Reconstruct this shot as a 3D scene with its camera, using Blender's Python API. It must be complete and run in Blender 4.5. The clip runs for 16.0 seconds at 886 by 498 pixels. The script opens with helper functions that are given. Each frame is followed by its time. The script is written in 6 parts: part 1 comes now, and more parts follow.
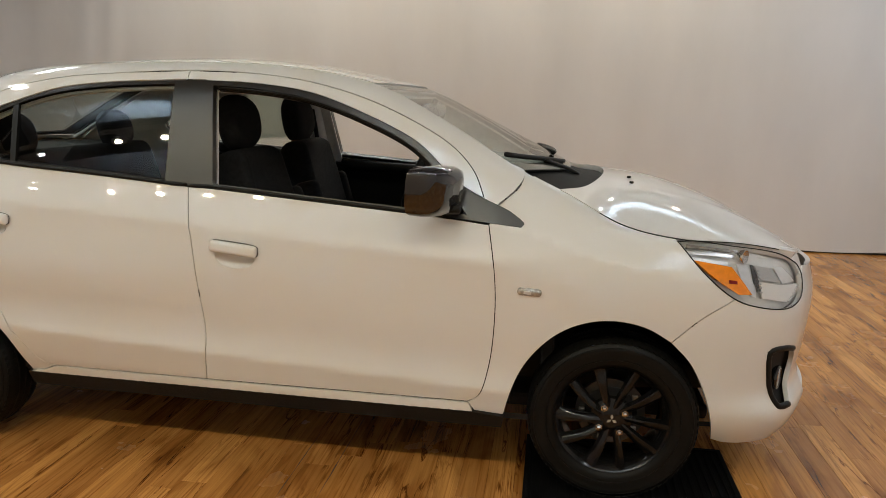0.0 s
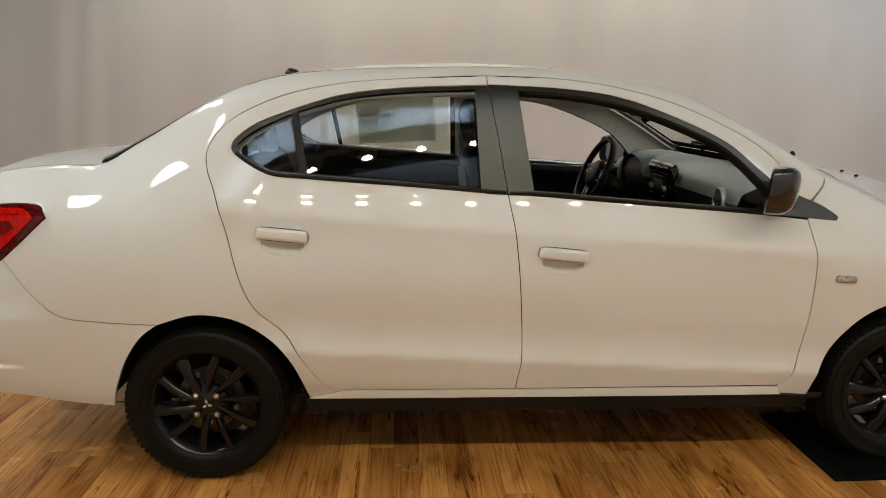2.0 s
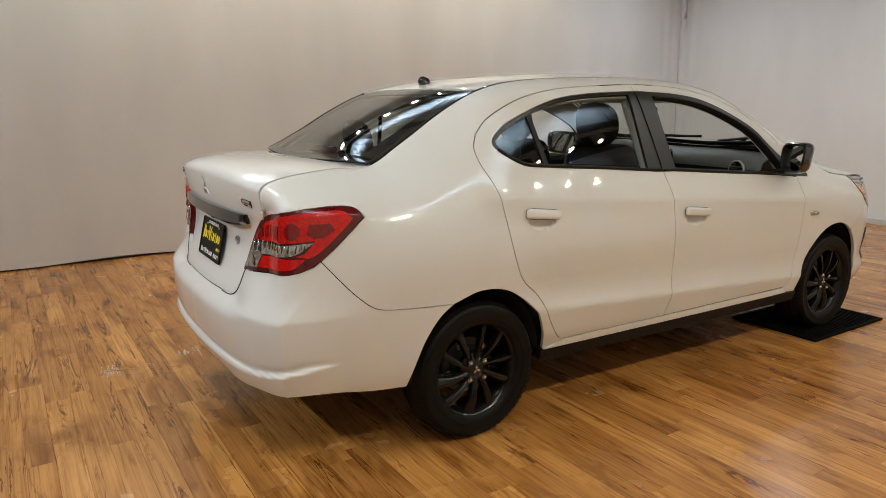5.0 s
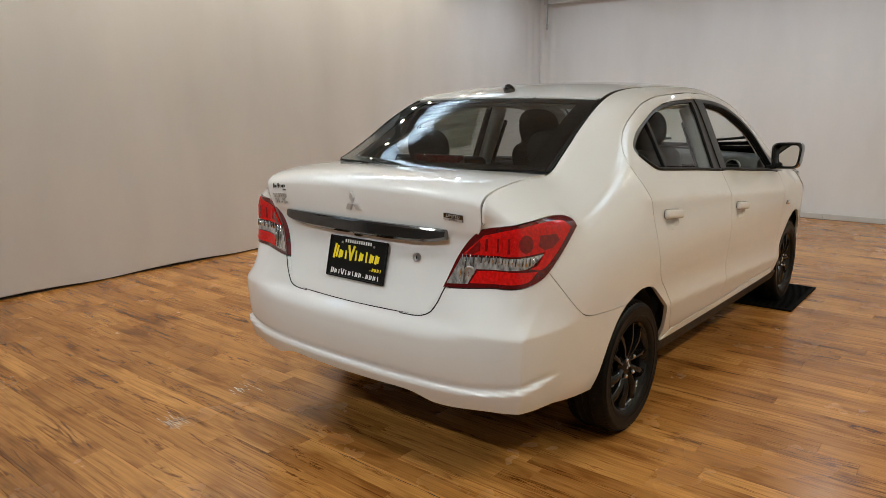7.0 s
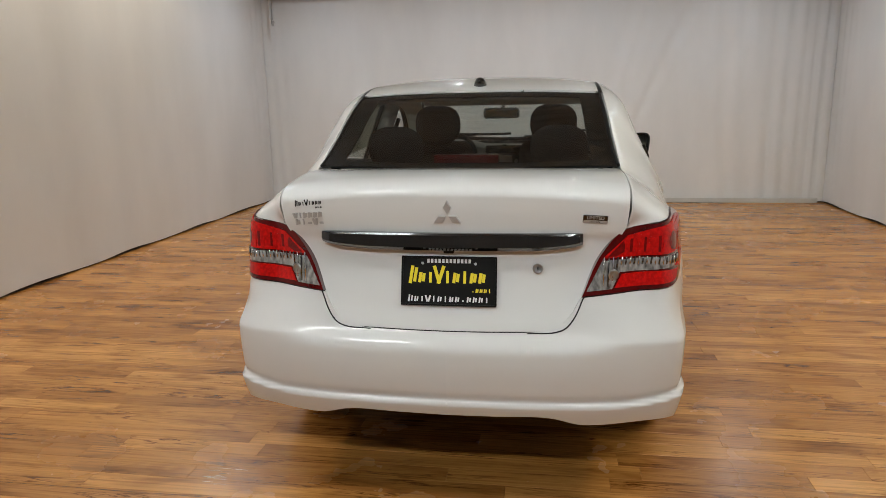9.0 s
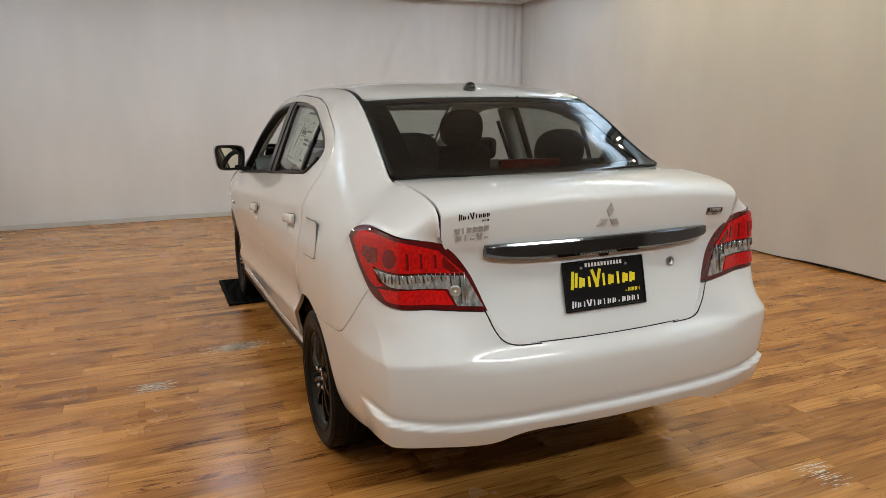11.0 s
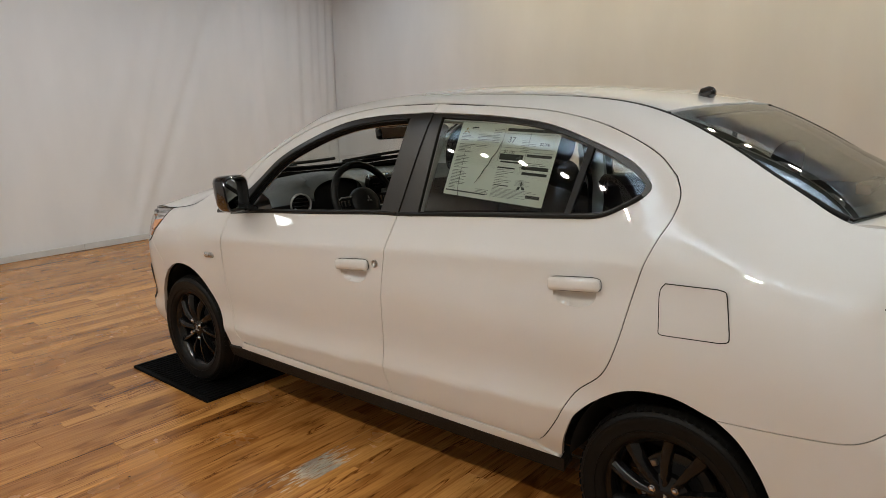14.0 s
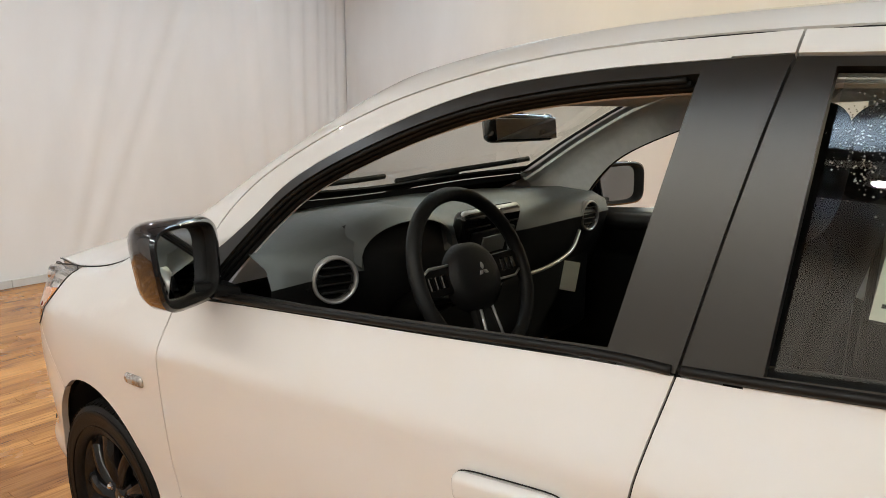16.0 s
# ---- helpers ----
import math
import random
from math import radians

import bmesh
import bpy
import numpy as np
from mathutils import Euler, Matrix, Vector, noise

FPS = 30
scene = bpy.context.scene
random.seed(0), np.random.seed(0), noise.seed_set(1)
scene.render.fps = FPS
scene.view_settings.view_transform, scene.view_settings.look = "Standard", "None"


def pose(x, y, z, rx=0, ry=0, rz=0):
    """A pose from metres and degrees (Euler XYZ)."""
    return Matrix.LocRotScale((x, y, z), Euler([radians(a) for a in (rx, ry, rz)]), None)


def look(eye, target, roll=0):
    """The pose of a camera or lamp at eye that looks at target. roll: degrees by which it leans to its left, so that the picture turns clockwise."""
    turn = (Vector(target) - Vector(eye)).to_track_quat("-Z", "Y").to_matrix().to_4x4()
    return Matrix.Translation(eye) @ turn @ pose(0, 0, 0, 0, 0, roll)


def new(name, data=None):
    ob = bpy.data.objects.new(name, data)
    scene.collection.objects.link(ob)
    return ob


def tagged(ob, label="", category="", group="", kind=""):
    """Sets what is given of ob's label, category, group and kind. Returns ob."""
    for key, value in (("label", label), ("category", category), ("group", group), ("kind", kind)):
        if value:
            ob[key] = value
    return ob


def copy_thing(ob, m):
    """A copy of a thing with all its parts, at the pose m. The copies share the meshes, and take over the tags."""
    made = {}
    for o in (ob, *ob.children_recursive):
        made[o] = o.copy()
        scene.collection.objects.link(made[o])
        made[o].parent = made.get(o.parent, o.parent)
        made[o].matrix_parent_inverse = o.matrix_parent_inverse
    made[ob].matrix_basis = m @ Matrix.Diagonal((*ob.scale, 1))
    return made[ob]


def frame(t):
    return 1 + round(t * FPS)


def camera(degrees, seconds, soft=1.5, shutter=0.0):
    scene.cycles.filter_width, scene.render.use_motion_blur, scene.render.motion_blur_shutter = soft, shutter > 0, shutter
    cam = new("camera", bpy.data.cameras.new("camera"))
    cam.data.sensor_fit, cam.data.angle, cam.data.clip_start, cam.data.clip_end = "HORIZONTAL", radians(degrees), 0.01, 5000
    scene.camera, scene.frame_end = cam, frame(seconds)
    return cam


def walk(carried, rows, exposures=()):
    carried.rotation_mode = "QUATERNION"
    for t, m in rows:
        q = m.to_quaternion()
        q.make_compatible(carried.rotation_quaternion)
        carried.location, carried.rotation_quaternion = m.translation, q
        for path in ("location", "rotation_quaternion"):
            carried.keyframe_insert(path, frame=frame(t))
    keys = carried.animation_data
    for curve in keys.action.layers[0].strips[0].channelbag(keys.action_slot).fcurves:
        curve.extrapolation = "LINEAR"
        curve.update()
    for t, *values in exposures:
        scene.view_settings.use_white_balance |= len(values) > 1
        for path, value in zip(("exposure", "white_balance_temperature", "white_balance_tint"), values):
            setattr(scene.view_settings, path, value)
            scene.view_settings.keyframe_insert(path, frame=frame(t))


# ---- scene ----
cam = camera(65.1, 16.0, soft=0.6)
PATH = [
    (0, (1.034, -3.022, 1.341), (0.737, -1.09, 0.92), 0.7),
    (0.5, (0.637, -3.024, 1.354), (0.475, -1.075, 0.936), 0.5),
    (1, (0.239, -3.087, 1.366), (0.127, -1.135, 0.947), 0.3),
    (1.5, (-0.18, -3.085, 1.382), (-0.218, -1.133, 0.948), 0.2),
    (2, (-0.574, -3.12, 1.362), (-0.458, -1.171, 0.932), 0.2),
    (2.5, (-0.94, -3.058, 1.317), (-0.664, -1.123, 0.893), 0.2),
    (3, (-1.326, -3.034, 1.318), (-0.861, -1.132, 0.911), 0.1),
    (3.5, (-1.718, -3.079, 1.346), (-1.009, -1.253, 0.943), -0.2),
    (4, (-2.131, -3.105, 1.353), (-1.292, -1.335, 0.95), -0.1),
    (4.2, (-2.281, -3.087, 1.355), (-1.397, -1.339, 0.95), -0.1),
    (6.3, (-3.604, -2.413, 1.388), (-2.249, -1.003, 0.97), -0.5),
    (6.5, (-3.719, -2.265, 1.392), (-2.308, -0.909, 0.98), -0.4),
    (7, (-3.943, -1.934, 1.392), (-2.424, -0.7, 0.98), -0.5),
    (7.5, (-4.13, -1.574, 1.395), (-2.47, -0.537, 0.983), -0.7),
    (8, (-4.188, -1.162, 1.395), (-2.415, -0.334, 0.981), -0.8),
    (8.5, (-4.283, -0.749, 1.392), (-2.411, -0.183, 0.976), -0.8),
    (9, (-4.289, -0.331, 1.378), (-2.358, -0.024, 0.96), -1.0),
    (9.2, (-4.261, -0.155, 1.398), (-2.316, 0.053, 0.979), -1.0),
    (11.3, (-3.845, 1.586, 1.373), (-2.107, 0.684, 0.965), -0.5),
    (11.5, (-3.757, 1.733, 1.36), (-2.069, 0.741, 0.952), -0.5),
    (12, (-3.505, 2.078, 1.386), (-1.947, 0.893, 0.979), -0.6),
    (12.5, (-3.238, 2.383, 1.394), (-1.79, 1.065, 0.985), -0.8),
    (13, (-2.85, 2.545, 1.415), (-1.481, 1.146, 1.003), -0.8),
    (13.5, (-2.399, 2.643, 1.436), (-1.093, 1.187, 1.021), -0.8),
    (14, (-1.97, 2.595, 1.461), (-0.706, 1.105, 1.03), -1.0),
    (14.5, (-1.538, 2.42, 1.465), (-0.281, 0.922, 1.042), -0.8),
    (15, (-1.162, 2.152, 1.418), (0.113, 0.664, 1.018), -0.4),
    (15.5, (-0.833, 1.809, 1.392), (0.45, 0.325, 0.998), -0.4),
    (15.9, (-0.564, 1.579, 1.343), (0.708, 0.086, 0.957), -0.4),
    (16, (-0.488, 1.539, 1.339), (0.76, 0.028, 0.939), 0.1),
]
walk(cam, [(t, look(eye, target, roll)) for t, eye, target, roll in PATH], ((0, .02), (1, -.05), (3.5, 0), (6.5, -.08), (9, -.1), (12, -.07), (14, -.13), (14.8, -.2), (15.3, -.05), (16, .42)))

# ---- world, lamps ----
world = bpy.data.worlds.new("world")
scene.world = world
world.use_nodes = True
world.node_tree.nodes["Background"].inputs[0].default_value = (.5, .52, .55, 1)
world.node_tree.nodes["Background"].inputs[1].default_value = .02


WARM, SOFT, PALE, CLEAN, COOL = (1, .885, .6), (1, .91, .75), (.94, .985, .975), (.86, .93, 1), (.74, .89, 1)
CEIL, RAIL = 3.75, 3.34
# spotlights on four rails: place, the turn each faces, tilt, watts, colour, spread
SPOTS = [(-2.64 + .45 * k, side * 3.28, 90 - side * 90, 16, 4.3, WARM if side < 0 else SOFT, 150) for side in (-1, 1) for k in range(13)]
SPOTS += [(-5.2 + .6 * k, side * 3.28, 90 - side * 90, 14, .6, PALE, 150) for side in (-1, 1) for k in range(4)]
# x -5.5: unseen lamps added to wash the back wall and brighten the car's rear
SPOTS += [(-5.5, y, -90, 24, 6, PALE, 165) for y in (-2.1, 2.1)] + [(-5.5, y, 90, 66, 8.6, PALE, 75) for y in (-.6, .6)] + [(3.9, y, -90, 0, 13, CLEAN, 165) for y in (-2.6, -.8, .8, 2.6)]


def lamp_pose(x, y, turn, tilt, *rest):
    return pose(x, y, RAIL - .09, 0, 0, turn) @ pose(0, 0, 0, -tilt)


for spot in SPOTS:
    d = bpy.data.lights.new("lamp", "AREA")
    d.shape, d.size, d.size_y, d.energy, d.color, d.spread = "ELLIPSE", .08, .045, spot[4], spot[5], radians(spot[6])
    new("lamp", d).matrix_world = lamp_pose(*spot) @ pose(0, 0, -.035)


# two flat ceiling lights behind the car
PANELS = [(-3.35, side * 1.25) for side in (-1, 1)]
for x, y in PANELS:
    d = bpy.data.lights.new("panel_lamp", "AREA")
    d.shape, d.size, d.size_y, d.energy, d.color, d.spread = "RECTANGLE", .25, .8, 21, PALE, radians(160)
    new("panel_lamp", d).matrix_world = pose(x, y, CEIL - .03)


# cool light strips behind the dark fascias, turned up to the ceiling
for side in (-1, 1):
    d = bpy.data.lights.new("cove_lamp", "AREA")
    d.shape, d.size, d.size_y, d.energy, d.color, d.spread = "RECTANGLE", 6.4, .1, 165, COOL, radians(170)
    new("cove_lamp", d).matrix_world = pose(.06, side * 3.52, 3.5, 180 + side * 30, 0, 0)


# ---- materials ----
def material(name, colour, rough=.5, metal=0.0, coat=0.0, coat_rough=.03, vary=.06, scale=8, bump=0.0, bump_scale=200, stretch=(1, 1, 1), spec=.5, sheen=0.0, transmission=0.0, ior=1.5):
    m = bpy.data.materials.new(name)
    m.use_nodes = True
    nt = m.node_tree
    b = nt.nodes["Principled BSDF"]
    b.inputs["Roughness"].default_value, b.inputs["Metallic"].default_value = rough, metal
    b.inputs["Coat Weight"].default_value, b.inputs["Coat Roughness"].default_value = coat, coat_rough
    b.inputs["Specular IOR Level"].default_value, b.inputs["Sheen Weight"].default_value, b.inputs["Coat IOR"].default_value = spec, sheen, 1.6
    b.inputs["Transmission Weight"].default_value, b.inputs["IOR"].default_value = transmission, ior
    co = nt.nodes.new("ShaderNodeTexCoord")
    mp = nt.nodes.new("ShaderNodeMapping")
    mp.inputs["Scale"].default_value = stretch
    nt.links.new(co.outputs["Object"], mp.inputs["Vector"])
    n1 = nt.nodes.new("ShaderNodeTexNoise")
    n1.inputs["Scale"].default_value, n1.inputs["Detail"].default_value = scale, 5
    nt.links.new(mp.outputs[0], n1.inputs["Vector"])
    r = nt.nodes.new("ShaderNodeValToRGB")
    c = np.array(colour)
    r.color_ramp.elements[0].color = (*np.clip(c * (1 - vary), 0, 1), 1)
    r.color_ramp.elements[1].color = (*np.clip(c * (1 + vary), 0, 1), 1)
    r.color_ramp.elements[0].position, r.color_ramp.elements[1].position = .3, .7
    nt.links.new(n1.outputs["Fac"], r.inputs[0])
    nt.links.new(r.outputs[0], b.inputs["Base Color"])
    if bump:
        n2 = nt.nodes.new("ShaderNodeTexNoise")
        n2.inputs["Scale"].default_value, n2.inputs["Detail"].default_value = bump_scale, 3
        nt.links.new(mp.outputs[0], n2.inputs["Vector"])
        bp = nt.nodes.new("ShaderNodeBump")
        bp.inputs["Strength"].default_value, bp.inputs["Distance"].default_value = bump, .002
        nt.links.new(n2.outputs["Fac"], bp.inputs["Height"])
        nt.links.new(bp.outputs[0], b.inputs["Normal"])
    return m


def pane(name, tint, ior=1.5):
    """Thin tinted glass: lets light through, mirrors by angle."""
    m = bpy.data.materials.new(name)
    m.use_nodes = True
    nt = m.node_tree
    nt.nodes.clear()
    o, mix = nt.nodes.new("ShaderNodeOutputMaterial"), nt.nodes.new("ShaderNodeMixShader")
    t, g, f = nt.nodes.new("ShaderNodeBsdfTransparent"), nt.nodes.new("ShaderNodeBsdfGlossy"), nt.nodes.new("ShaderNodeLayerWeight")
    t.inputs[0].default_value, g.inputs["Roughness"].default_value, f.inputs[0].default_value = (*tint, 1), 0.0, .5
    pw, ma = nt.nodes.new("ShaderNodeMath"), nt.nodes.new("ShaderNodeMath")
    pw.operation, ma.operation = "POWER", "MULTIPLY_ADD"
    pw.inputs[1].default_value = 5
    r0 = 2 * ((ior - 1) / (ior + 1)) ** 2
    ma.inputs[1].default_value, ma.inputs[2].default_value = 1 - r0, r0
    nt.links.new(f.outputs["Facing"], pw.inputs[0])
    nt.links.new(pw.outputs[0], ma.inputs[0])
    nt.links.new(ma.outputs[0], mix.inputs[0])
    nt.links.new(t.outputs[0], mix.inputs[1])
    nt.links.new(g.outputs[0], mix.inputs[2])
    nt.links.new(mix.outputs[0], o.inputs[0])
    return m


PAINT = material("pearl white paint", (.73, .726, .716), .42, 0, spec=.12, coat=1, coat_rough=.012, vary=.012, scale=3, bump=.03, bump_scale=900)
GLOSS = material("gloss black paint", (.005, .005, .006), .12, spec=.3, coat=1, coat_rough=.01, vary=.2)
TRIM = material("black grained plastic", (.009, .0088, .0085), .45, spec=.2, vary=.15, bump=.25, bump_scale=700)
SATIN = material("satin black film", (.013, .0118, .0102), .3, spec=.5, vary=.1, bump=.05, bump_scale=500)
RUBBER = material("tyre rubber", (.0065, .0063, .006), .45, spec=.15, vary=.2, bump=.3, bump_scale=300)
SEAL = material("black rubber seal", (.006, .006, .006), .5, spec=.25, vary=.1)
RIM = material("gloss black alloy", (.006, .006, .0065), .16, 0, spec=.35, vary=.15)
DARK = material("dark inner steel", (.01, .01, .011), .8, vary=.2)
LINER = material("wheel arch liner felt", (.03, .028, .026), .9, vary=.3, bump=.6, bump_scale=150)
CHROME = material("chrome", (.75, .75, .76), .08, 1, vary=.03)
SMOKE = material("smoked chrome", (.17, .17, .175), .1, 1, vary=.06)
DISC = material("worn dark iron", (.1, .1, .1), .4, .8, vary=.2)
STEEL = material("bright steel", (.5, .5, .5), .3, 1, vary=.1)
FABRIC = material("charcoal seat cloth", (.014, .014, .015), .9, spec=.2, vary=.25, scale=60, bump=.6, bump_scale=900)
DASH = material("dark grey soft plastic", (.011, .0115, .012), .45, spec=.3, vary=.12, bump=.4, bump_scale=900)
DASHTOP = material("grey grained dashboard skin", (.12, .135, .135), .4, vary=.08, bump=.4, bump_scale=900)
PIANO = material("piano black plastic", (.006, .006, .006), .12, coat=1, vary=.1)
LINING = material("pale grey headlining cloth", (.82, .81, .79), .95, vary=.05, scale=40, bump=.3, bump_scale=900)
RED = material("red lamp lens", (.52, .004, .003), .15, spec=0, coat=1, coat_rough=.01, vary=.3, scale=110, bump=.12, bump_scale=170, stretch=(1, 1, .8))
REDDEEP = material("deep red lamp lens", (.09, .0015, .002), .08, spec=.2, coat=1, vary=.25, scale=40, bump=.2, bump_scale=120)
REDDARK = material("dark red lamp interior", (.17, .0022, .0022), .15, spec=.2, coat=1, vary=.3, scale=60, bump=.2, bump_scale=120)
CLEAR = material("clear ribbed lens", (.48, .47, .46), .2, .6, coat=1, vary=.65, scale=75, bump=1, bump_scale=120, stretch=(1, 1, .5))
AMBER = material("amber lens", (.85, .26, .01), .12, coat=1, vary=.1, scale=60, bump=.3, bump_scale=120)
REFLECT = material("headlight reflector", (.9, .91, .92), .28, .75, coat=1, vary=.06, scale=40, bump=.15, bump_scale=90)
SILVER = material("silver plastic", (.5, .5, .5), .35, .5, vary=.05)
BOWL = material("bright lamp housing", (.86, .87, .88), .2, .2, coat=1, vary=.06, scale=30, bump=.2, bump_scale=70)
COWL = material("black scuttle plastic", (.006, .006, .006), .7, spec=.12, vary=.2, bump=.4, bump_scale=250)
MIRROR = material("mirror", (.86, .88, .88), .01, 1, vary=.005)
PAPER = material("printed paper", (.86, .88, .82), .7, vary=.04, scale=20)
nt = PAPER.node_tree
lit, blend = nt.nodes.new("ShaderNodeBsdfTranslucent"), nt.nodes.new("ShaderNodeMixShader")
lit.inputs[0].default_value, blend.inputs[0].default_value = (.85, .85, .76, 1), .3
nt.links.new(nt.nodes["Principled BSDF"].outputs[0], blend.inputs[1])
nt.links.new(lit.outputs[0], blend.inputs[2])
nt.links.new(blend.outputs[0], nt.nodes["Material Output"].inputs[0])
INK = material("grey print", (.04, .043, .04), .8, vary=.1)
INKLIGHT = material("pale grey print", (.2, .21, .19), .8, vary=.1)
PLATEBLACK = material("black plate", (.006, .006, .006), .5, spec=.15, coat=.0, vary=.1)
YELLOW = material("yellow print", (.85, .68, .02), .45, vary=.04)
WHITE = material("white print", (.8, .8, .8), .5, vary=.03)
GLASS = pane("windscreen glass", (.93, .97, .945))
TINTED = pane("tinted side glass", (.78, .83, .79), 1.52)
REARGLASS = pane("tinted rear glass", (.52, .56, .55), 1.6)
LENS = pane("clear lamp cover", (.93, .94, .95))
MAT = material("black rubber mat", (.004, .004, .0043), .75, spec=.06, vary=.3, scale=15, bump=.5, bump_scale=300)

# ---- the car's outer surface: a plan curve pushed in and out by height ----
def rom(pts, n=8, closed=False):
    """A smooth line through points, n steps a span."""
    p = [np.array(q, float) for q in pts]
    if len(p) < 3 and not closed:
        return [p[0] + (p[1] - p[0]) * k / n for k in range(n + 1)]
    m = len(p)
    get = (lambda i: p[i % m]) if closed else (lambda i: p[i] if 0 <= i < m else (2 * p[0] - p[1] if i < 0 else 2 * p[-1] - p[-2]))
    out = []
    for i in range(m if closed else m - 1):
        a, b, c, d = get(i - 1), get(i), get(i + 1), get(i + 2)
        ka, kb, kc = (max(np.linalg.norm(v), 1e-6) ** 0.5 for v in (b - a, c - b, d - c))
        m1 = (c - b) + kb * ((b - a) / ka - (c - a) / (ka + kb))
        m2 = (c - b) + kb * ((d - c) / kc - (d - b) / (kb + kc))
        for k in range(n):
            u = k / n
            out.append((2 * u**3 - 3 * u**2 + 1) * b + (u**3 - 2 * u**2 + u) * m1 + (3 * u**2 - 2 * u**3) * c + (u**3 - u**2) * m2)
    if not closed:
        out.append(p[-1])
    return out


def smooth1(knots, n=10):
    """A smooth function through (t, v...) knots, held beyond its ends."""
    q = np.array(rom(knots, n))
    if q.shape[1] == 2:
        return lambda t: float(np.interp(t, q[:, 0], q[:, 1]))
    return lambda t: np.array([np.interp(t, q[:, 0], q[:, k]) for k in range(1, q.shape[1])])


PLAN = rom([(-2.2, 0), (-2.194, .25), (-2.172, .48), (-2.139, .622), (-2.105, .71), (-2.074, .746), (-2.03, .768), (-1.95, .788), (-1.8, .807), (-1.5, .825), (-1.0, .833), (-.3, .838),
            (.3, .84), (.9, .842), (1.3, .838), (1.55, .818), (1.7, .785), (1.8, .738), (1.875, .67), (1.935, .57), (1.998, .43), (2.065, .23), (2.095, 0)], 24)
PLAN = np.array(PLAN)
ARC = np.concatenate([[0], np.cumsum(np.linalg.norm(np.diff(PLAN, axis=0), axis=1))])
ARC -= np.interp(0, PLAN[:, 0], ARC)
S0, S1 = ARC[0], ARC[-1]
TAN = np.gradient(PLAN, ARC, axis=0)
TAN = np.array([np.exp(-((ARC - a) / .085) ** 2) * np.gradient(ARC) @ TAN for a in ARC])
TAN /= np.linalg.norm(TAN, axis=1, keepdims=True)
TAN[0], TAN[-1] = (0, 1), (0, -1)
LOW = smooth1([(.15, -.14), (.2, -.115), (.25, -.078), (.3, -.052), (.335, -.037), (.37, -.027), (.41, -.0165), (.438, -.0095), (.45, -.0075), (.462, -.009), (.49, -.0145), (.53, -.018), (.58, -.0155), (.64, -.008), (.74, 0), (.82, -.006),
               (.89, -.019), (.96, -.034), (1.03, -.05), (1.1, -.067), (1.2, -.1)])
PLAINLOW = smooth1([(.15, -.13), (.2, -.1), (.25, -.068), (.3, -.046), (.35, -.03), (.4, -.022), (.46, -.016), (.53, -.011), (.6, -.006), (.68, -.001), (.74, 0), (.82, -.006),
                    (.89, -.019), (.96, -.034), (1.03, -.05), (1.1, -.067), (1.2, -.1)])
# behind: the bumper under the boot lid, and the sloping face under the tail lamps
UNDER = smooth1([(.15, -.16), (.26, -.09), (.31, -.055), (.36, -.032), (.42, -.014), (.48, -.004), (.55, 0), (.59, -.004), (.612, -.02), (.632, -.05), (.65, -.062), (.75, -.085), (.85, -.103),
                 (.95, -.108), (1.0, -.11), (1.05, -.11), (1.09, -.12), (1.13, -.15)])
REAR = smooth1([(.15, -.16), (.26, -.09), (.31, -.055), (.36, -.032), (.42, -.014), (.48, -.005), (.55, 0), (.6, .001), (.617, -.0005), (.63, -.008), (.66, -.029), (.7, -.055), (.74, -.077), (.78, -.09), (.85, -.103),
                (.95, -.108), (1.0, -.11), (1.05, -.11), (1.09, -.12), (1.13, -.15)])
CURL = smooth1([(.95, 0), (1.0, .015), (1.05, .05), (1.09, .1), (1.13, .17)])
NOSE = smooth1([(.15, -.1), (.21, -.05), (.28, -.008), (.33, 0), (.4, -.03), (.5, -.022), (.6, -.012), (.68, -.013), (.75, -.03), (.8, -.042), (.85, -.062), (.9, -.1), (.95, -.17)])
# the line where the side meets hood, windscreen, roof, rear window and boot lid: s, half width, height
EDGE = smooth1([(-2.35, .53, 1.06), (-2.1, .57, 1.085), (-1.9, .582, 1.11), (-1.66, .585, 1.131), (-1.5, .568, 1.205), (-1.3, .553, 1.32), (-1.13, .54, 1.398), (-.95, .532, 1.44),
                (-.5, .537, 1.463), (0, .54, 1.458), (.3, .55, 1.419), (.45, .562, 1.378), (.7, .603, 1.252), (.95, .648, 1.105), (1.1, .672, 1.035), (1.28, .715, .945),
                (1.45, .737, .912), (1.65, .71, .9), (1.8, .655, .872), (1.9, .58, .838), (2.0, .5, .795), (2.1, .43, .76)])
BELT = smooth1([(-2.6, .93), (-2.1, .965), (-1.8, .98), (-1.5, .99), (-1.3, 1.002), (-1.1, 1.03), (0, 1.03), (.6, .975), (.9, .94), (1.2, .85), (1.5, .8), (2, .75)])


def ramp(a, b, v):
    u = min(max((v - a) / (b - a), 0), 1)
    return u * u * (3 - 2 * u)


